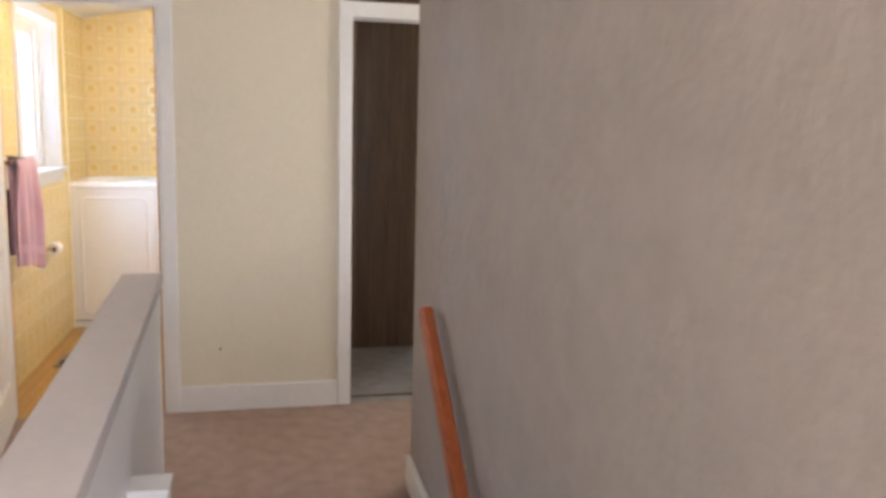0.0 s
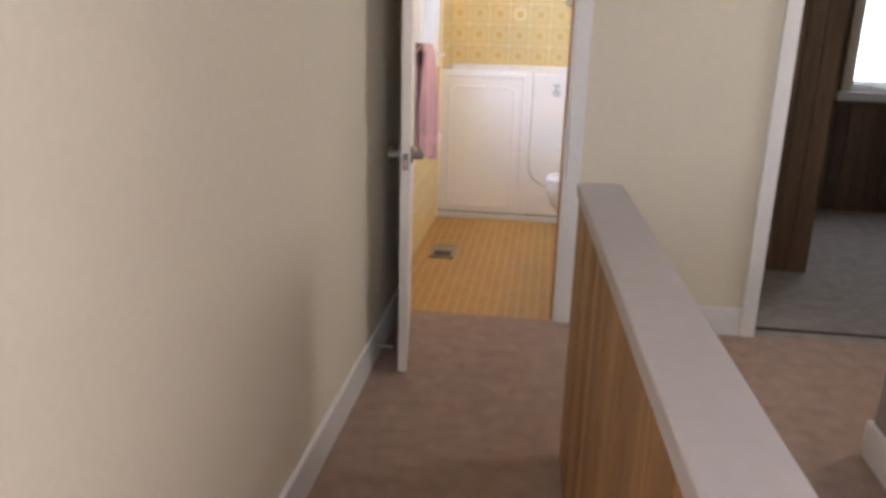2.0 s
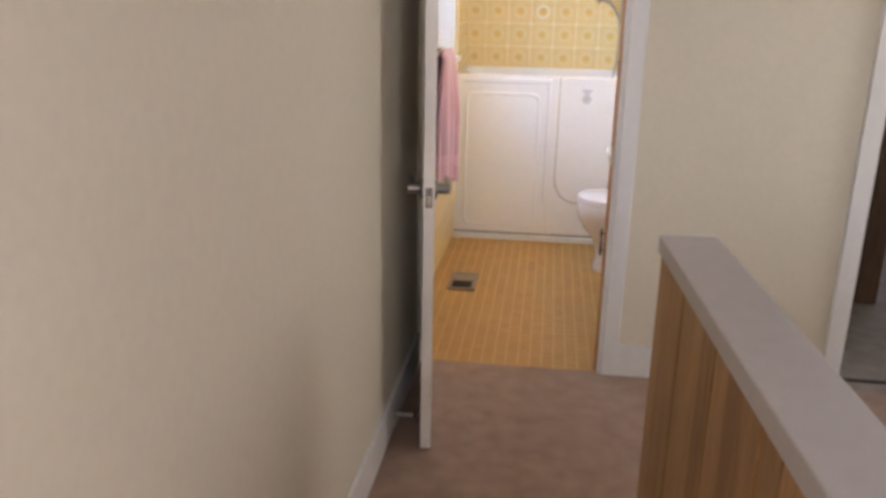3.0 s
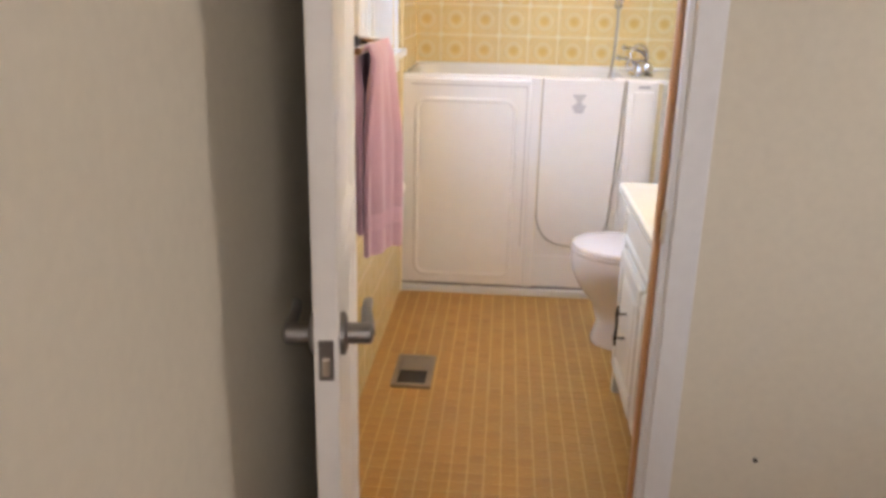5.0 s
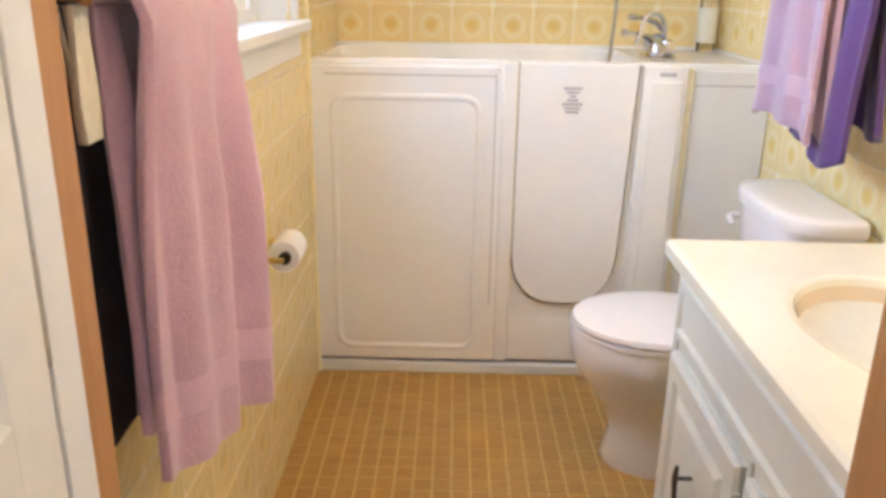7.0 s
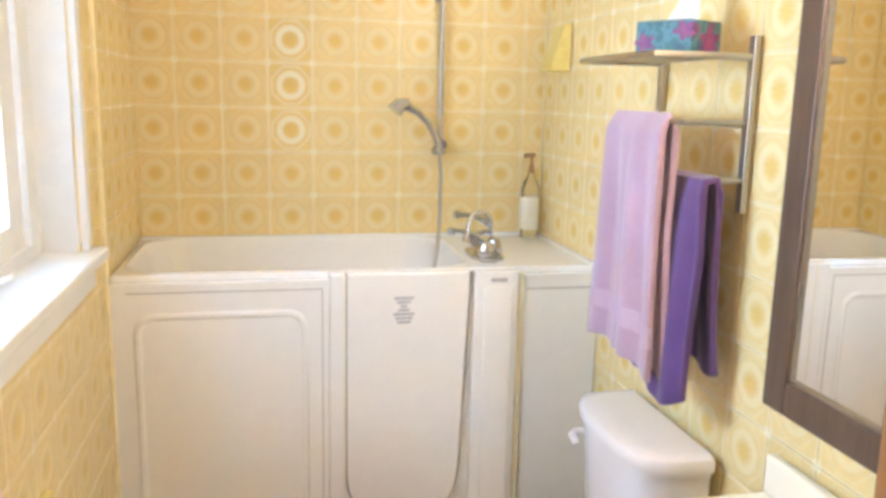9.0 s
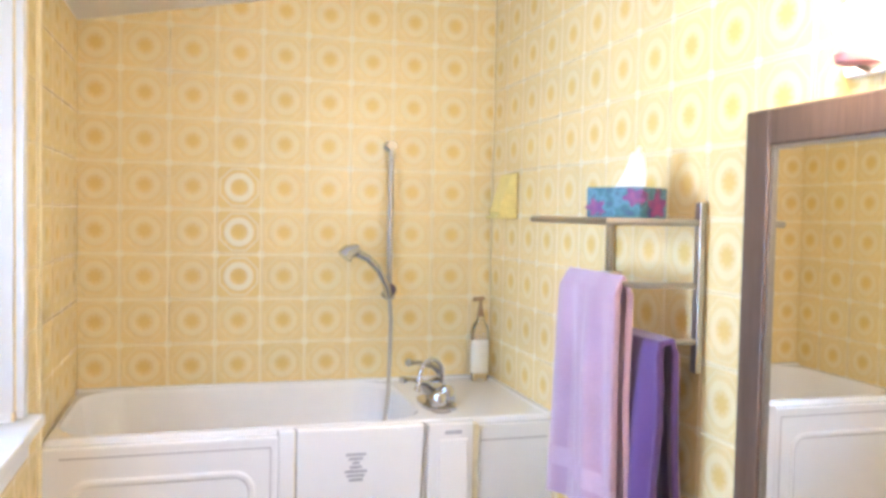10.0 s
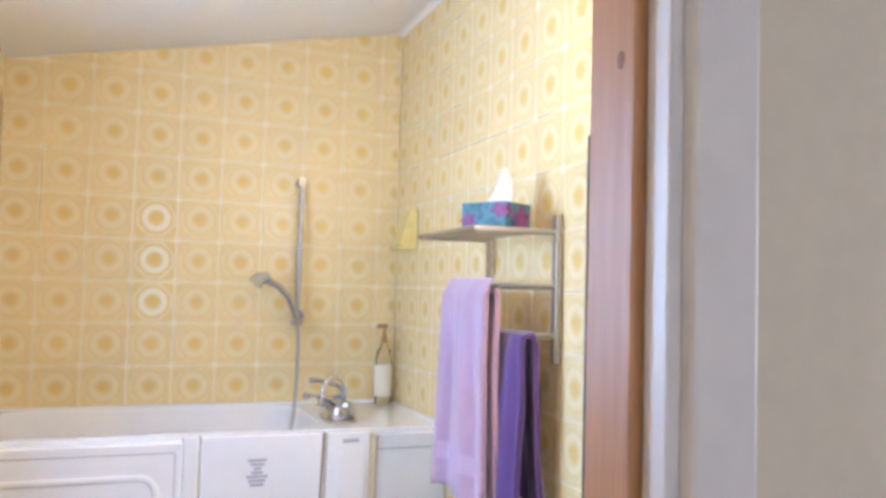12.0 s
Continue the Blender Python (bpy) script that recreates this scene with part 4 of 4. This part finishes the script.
def towels():
    bar = thing("towel_bar", "metal towel bar on the yellow wall", "towel bar")
    part("bar", tube([(-1.475, 6.185, 1.27), (-1.475, 6.55, 1.27)], 0.009), CHROME, bar, "", True)
    part("bar", tube([(-1.54, 6.185, 1.28), (-1.54, 6.55, 1.28)], 0.009), CHROME, bar, "", True)
    for y in (6.195, 6.545):
        part("bracket", tube([(-1.6, y, 1.28), (-1.475, y, 1.27)], [0.016, 0.010]), CHROME, bar, "", True)
    tagged(drape("bath_towel", (-1.475, 1.275), 6.255, 6.575, "y", 1, 0.56, 0.5, MAUVE, None, 2.1, 0.024, 3, -0.03, 0.027, 0.06, thick=0.013, band=MAUVEBAND), "mauve terry bath towel hanging in folds", "towel")
    tagged(drape("black_towel", (-1.54, 1.282), 6.168, 6.5, "y", 1, 0.5, 0.45, BLACKT, None, 1.0, 0.006, 5, 0.01, 0.016), "black terry towel hanging on the bar", "towel")
    tagged(drape("hand_towel", (-1.512, 1.292), 6.19, 6.235, "y", 1, 0.155, 0.14, CREAMT, None, 0.7, 0.003, 8, 0.0, 0.016, thick=0.01), "small cream towel folded over the bar", "towel")
    r = thing("towel_rack", "brushed metal wall rack with shelf and stepped bars", "towel rack")
    for y in (7.222, 7.62):
        part("upright", box(-0.196, -0.182, y - 0.011, y + 0.011, 1.325, 1.688, 0.002), NICKEL, r)
    ya, yb = 7.222, 7.62
    shelf = part("shelf_frame", tube([(-0.185, ya, 1.645), (-0.405, ya, 1.645), (-0.405, yb, 1.645), (-0.185, yb, 1.645)], 0.0075), NICKEL, r, "", False)
    for k in range(6):
        x = -0.23 - 0.031 * k
        part("shelf_rod", tube([(x, ya, 1.647), (x, yb, 1.647)], 0.005, 8), NICKEL, r)
    for x, z in ((-0.335, 1.512), (-0.262, 1.392)):
        for y in (ya, 7.56):
            part("arm", tube([(-0.185, y, z), (x, y, z)], 0.0065), NICKEL, r)
        part("bar", tube([(x, ya, z), (x, 7.56, z)], 0.0065), NICKEL, r)
    lil = drape("lilac_towel", (-0.335, 1.512), 7.275, 7.55, "y", -1, 0.56, 0.56, LILAC, None, 1.6, 0.012, 11, 0.03, 0.016, 0.02, 0.01, 0.016, band=LILACBAND)
    tagged(lil, "lilac terry towel folded over the rack bar", "towel")
    tagged(drape("purple_towel", (-0.262, 1.392), 7.214, 7.44, "y", -1, 0.46, 0.4, PURPLE, None, 1.3, 0.012, 14, 0.03, 0.02, 0.03, 0.028, 0.016), "deep purple terry towel over the lower bar", "towel")
    b = thing("tissue_box", "teal and magenta tissue box with a tissue pulled up", "tissue box", pose(-0.302, 7.335, 1.6525, 0, 0, 30))
    part("box", box(-0.055, 0.055, -0.068, 0.068, 0, 0.066, 0.002), TEAL, b, "teal printed card")
    def flower(at, y, z, side, size):
        """Petals printed round a middle, on the end (x) or the long face (y) of the box."""
        out = []
        for k in range(30):
            w = 2 * math.pi * k / 30
            rad = size * (0.78 + 0.22 * math.sin(5 * w + 9 * size * 40))
            out.append((y + rad * 1.25 * math.cos(w), min(0.064, max(0.002, z + rad * 0.9 * math.sin(w)))))
        part("printed_flower", prism(out, side, at - 0.0006, at + 0.0006), MAGENTA, b, "magenta printed flower")
    flower(-0.068, 0.012, 0.026, "y", 0.034)
    flower(-0.068, -0.042, 0.046, "y", 0.014)
    flower(-0.055, -0.05, 0.045, "x", 0.024)
    flower(-0.055, 0.045, 0.022, "x", 0.022)
    bm = bmesh.new()
    rows = []
    for i in range(13):
        u = i / 12
        rows.append([bm.verts.new(((0.012 * math.sin(7 * u + 3 * v)) * (0.4 + v), (u - 0.5) * 0.085 * (1 - 0.75 * v) - 0.025 * v, 0.06 + 0.098 * v * (1 - 0.35 * abs(u - 0.5)))) for v in [j / 8 for j in range(9)]])
    for ra, rb in zip(rows, rows[1:]):
        for j in range(8):
            bm.faces.new((ra[j], rb[j], rb[j + 1], ra[j + 1]))
    ts = part("tissue", bm, PAPER, b, "white paper tissue", True)
    so = ts.modifiers.new("thick", "SOLIDIFY")
    so.thickness = 0.002
    p = thing("toilet_paper_holder", "yellow glazed wall holder with a white paper roll", "paper holder")
    part("plate", box(-1.6, -1.578, 7.115, 7.27, 0.59, 0.79, 0.008), SOAP, p, "yellow ceramic plate")
    for y in (7.125, 7.26):
        part("arm", tube([(-1.59, y, 0.69), (-1.52, y, 0.69)], 0.007), BRASS, p)
    part("paper_roll", tube([(-1.525, 7.15, 0.69), (-1.525, 7.245, 0.69)], 0.036, 28), PAPER, p, "white paper roll", True)
    part("roll_core", tube([(-1.52, 7.136, 0.69), (-1.52, 7.249, 0.69)], 0.014, 16), BRONZE, p)
    v = thing("floor_vent", "metal floor register with dark slot", "floor vent")
    x0, x1, y0, y1 = -1.502, -1.352, 6.925, 7.195
    part("rim", boxes((x0, x0 + 0.022, y0, y1, 0, 0.012), (x1 - 0.022, x1, y0, y1, 0, 0.012), (x0 + 0.022, x1 - 0.022, y0, y0 + 0.022, 0, 0.012), (x0 + 0.022, x1 - 0.022, y1 - 0.022, y1, 0, 0.012), bevel=0.002), GRILLE, v)
    # near-black slab paints the shade down the duct; there is no opening
    part("duct_shade", box(x0 + 0.02, x1 - 0.02, y0 + 0.02, y1 - 0.02, 0, 0.007), DARK, v)
    part("damper", box(x0 + 0.022, x1 - 0.022, 7.06, y1 - 0.022, 0.0, 0.009), GRILLE, v, "grey damper plate")
    s = thing("door_stop_spring", "small spring door stop on the baseboard", "door stop")
    part("spring", tube([(-1.5, 5.43, 0.06), (-1.43, 5.43, 0.06)], 0.008), NICKEL, s)
    part("tip", tube([(-1.43, 5.43, 0.06), (-1.415, 5.43, 0.06)], 0.011), BRONZE, s)


# ---- tiles, boards ----
PITCH, GAP = 0.152, 0.0022


def wall_tiles():
    h = (PITCH - GAP) / 2
    b = box(-h, h, -0.003, 0.003, -h, h, 0.0015, 1)
    full = bpy.data.meshes.new("tile")
    b.to_mesh(full)
    b.free()
    full.materials.append(TILE)
    fresh = full.copy()
    fresh.materials.clear()
    fresh.materials.append(TILE_NEW)
    faint = full.copy()
    faint.materials.clear()
    faint.materials.append(TILE_FAINT)
    north, east = bpy.data.objects["wall_bath_north"], bpy.data.objects["wall_bath_east"]

    def cut(lo, hi, zlo, ztop, glaze=TILE):
        """A tile cut to lo..hi across, zlo below and the sloping line ztop(x) above, about its own middle."""
        bm = box(max(-h, lo), min(h, hi), -0.003, 0.003, max(-h, zlo), h)
        for v in bm.verts:
            if v.co.z > 0:
                v.co.z = min(v.co.z, ztop(v.co.x))
        me = bpy.data.meshes.new("tile")
        bm.to_mesh(me)
        bm.free()
        me.materials.append(glaze)
        return me

    for i in range(-4, 8):
        cx = -1.089 + PITCH * i
        for j in range(-5, 7):
            cz = 1.729 + PITCH * j
            lo, hi, zlo = -1.6 - cx, -0.178 - cx, 1.045 - cz
            if hi < -h + 0.01 or lo > h - 0.01 or zlo > h - 0.01:
                continue
            top = lambda x, a=cx, z=cz: ceiling_height(a + x) - 0.002 - z
            if min(top(-h), top(h)) < -h + 0.01:
                continue
            whole = lo <= -h and hi >= h and zlo <= -h and top(-h) >= h
            me = (fresh if i == 0 and j in (0, -1, -2) else full) if whole else cut(lo, hi, zlo, top)
            o = new("tile", me)
            o.parent = north
            o.matrix_world = pose(cx, 8.5795, cz)
    ceil_e = ceiling_height(-0.176) - 0.002
    for i in range(-7, 10):
        cy = 7.15 + PITCH * i
        for j in range(-11, 7):
            cz = 1.729 + PITCH * j
            # local x of the turned tile runs along -y
            lo, hi = -(8.572 - cy), -(6.142 - cy)
            floor_z = 1.045 if cy > 7.95 else 0.7 if cy < 6.95 else 0.0
            zlo = floor_z - cz
            if hi < -h + 0.01 or lo > h - 0.01 or zlo > h - 0.01 or ceil_e - cz < -h + 0.01:
                continue
            whole = lo <= -h and hi >= h and zlo <= -h and ceil_e - cz >= h
            me = full if whole else cut(lo, hi, zlo, lambda x, z=cz: ceil_e - z)
            o = new("tile", me)
            o.parent = east
            o.matrix_world = pose(-0.1705, cy, cz, 0, 0, -90)
    west = bpy.data.objects["wall_west_bath"]
    ceil_w = ceiling_height(-1.6) - 0.002
    for i in range(-7, 10):
        cy = 7.15 + PITCH * i
        for j in range(-12, 5):
            cz = 1.729 + PITCH * j
            lo, hi, zlo, zhi = 6.165 - cy, 8.572 - cy, (1.045 if cy > 7.95 else 0.004) - cz, ceil_w - cz
            side, level = 6.86 < cy < 7.7, 1.15 < cz < 2.12
            if side and level:
                continue
            if level:
                lo, hi = (max(lo, 7.7 - cy), hi) if cy >= 7.7 else (lo, min(hi, 6.86 - cy))
            if side:
                zlo, zhi = (max(zlo, 2.12 - cz), zhi) if cz >= 2.12 else (zlo, min(zhi, 1.15 - cz))
            if hi < -h + 0.01 or lo > h - 0.01 or zlo > h - 0.01 or zhi < -h + 0.01:
                continue
            whole = lo <= -h and hi >= h and zlo <= -h and zhi >= h
            o = new("tile", (full if cy > 7.95 else faint) if whole else cut(lo, hi, zlo, lambda x, z=zhi: z, TILE if cy > 7.95 else TILE_FAINT))
            o.parent = west
            o.matrix_world = pose(-1.5995, cy, cz, 0, 0, 90)
    setting(mesh_object("tile_trim", box(-1.6, -1.588, 7.925, 7.95, 0.0, ceil_w, 0.004), GROUT), "cream vertical tile trim strip", "trim")


def floor_tiles():
    fl = setting(mesh_object("floor_bath", box(-1.6, -0.17, 6.035, 8.58, -0.16, -0.0012), VGROUT), "ochre small square mosaic floor", "floor")
    p = 0.0515
    b = box(-p / 2 + 0.0017, p / 2 - 0.0017, -p / 2 + 0.0017, p / 2 - 0.0017, -0.006, 0.0, 0.001, 1)
    me = bpy.data.meshes.new("tile")
    b.to_mesh(me)
    b.free()
    me.materials.append(VINYL)
    rest = []
    nx, ny = 28, 37
    for i in range(nx):
        for j in range(ny):
            x, y = -1.574 + p * i, 6.062 + p * j
            if x > -0.64 and y < 6.98:
                continue
            if y > 7.94:
                continue
            if y < 6.9 and x < -0.64:
                o = new("tile", me)
                o.parent = fl
                o.matrix_world = pose(x, y, 0)
            else:
                rest.append((x, y))
    verts, faces = [], []
    q = p / 2 - 0.0017
    for x, y in rest:
        n = len(verts)
        verts += [(x - q, y - q, -0.005), (x + q, y - q, -0.005), (x + q, y + q, -0.005), (x - q, y + q, -0.005)]
        verts += [(x - q + 0.001, y - q + 0.001, 0), (x + q - 0.001, y - q + 0.001, 0), (x + q - 0.001, y + q - 0.001, 0), (x - q + 0.001, y + q - 0.001, 0)]
        faces += [(n + 4, n + 5, n + 6, n + 7)] + [(n + k, n + (k + 1) % 4, n + 4 + (k + 1) % 4, n + 4 + k) for k in range(4)]
    mm = bpy.data.meshes.new("tiles")
    mm.from_pydata(verts, [], faces)
    mm.materials.append(VINYL_FAR)
    o = new("tiles", mm)
    o.parent = fl
    tagged(o, "small ochre mosaic tiles", "", "", "stuff")


def panelling():
    closet, north = bpy.data.objects["wall_bedroom_closet"], bpy.data.objects["wall_bedroom_north"]
    w = 0.101
    for k in range(8):
        x = -0.055 + w * k
        part("plank", box(x + 0.002, x + w - 0.002, 7.128, 7.14, 0.0, ceiling_height(x), 0.002, 1), PANEL, closet)
    for k in range(17):
        part("plank", box(0.75, 0.762, 7.14 + w * k + 0.002, 7.14 + w * (k + 1) - 0.002, 0.0, ceiling_height(0.75), 0.002, 1), PANEL, closet)
    for k in range(24):
        x = 0.764 + w * k
        for z0, z1 in (((0.0, 0.82), (2.12, ceiling_height(x))) if 1.3 < x < 2.3 else ((0.0, ceiling_height(x)),)):
            part("plank", box(x + 0.002, x + w - 0.002, 8.888, 8.9, z0, z1, 0.002, 1), PANEL, north)


build_structure()
door_frames()
bath_door()
half_wall()
stairs()
windows()
bathtub()
toilet()
vanity()
mirror_and_light()
towels()
panelling()
wall_tiles()
floor_tiles()
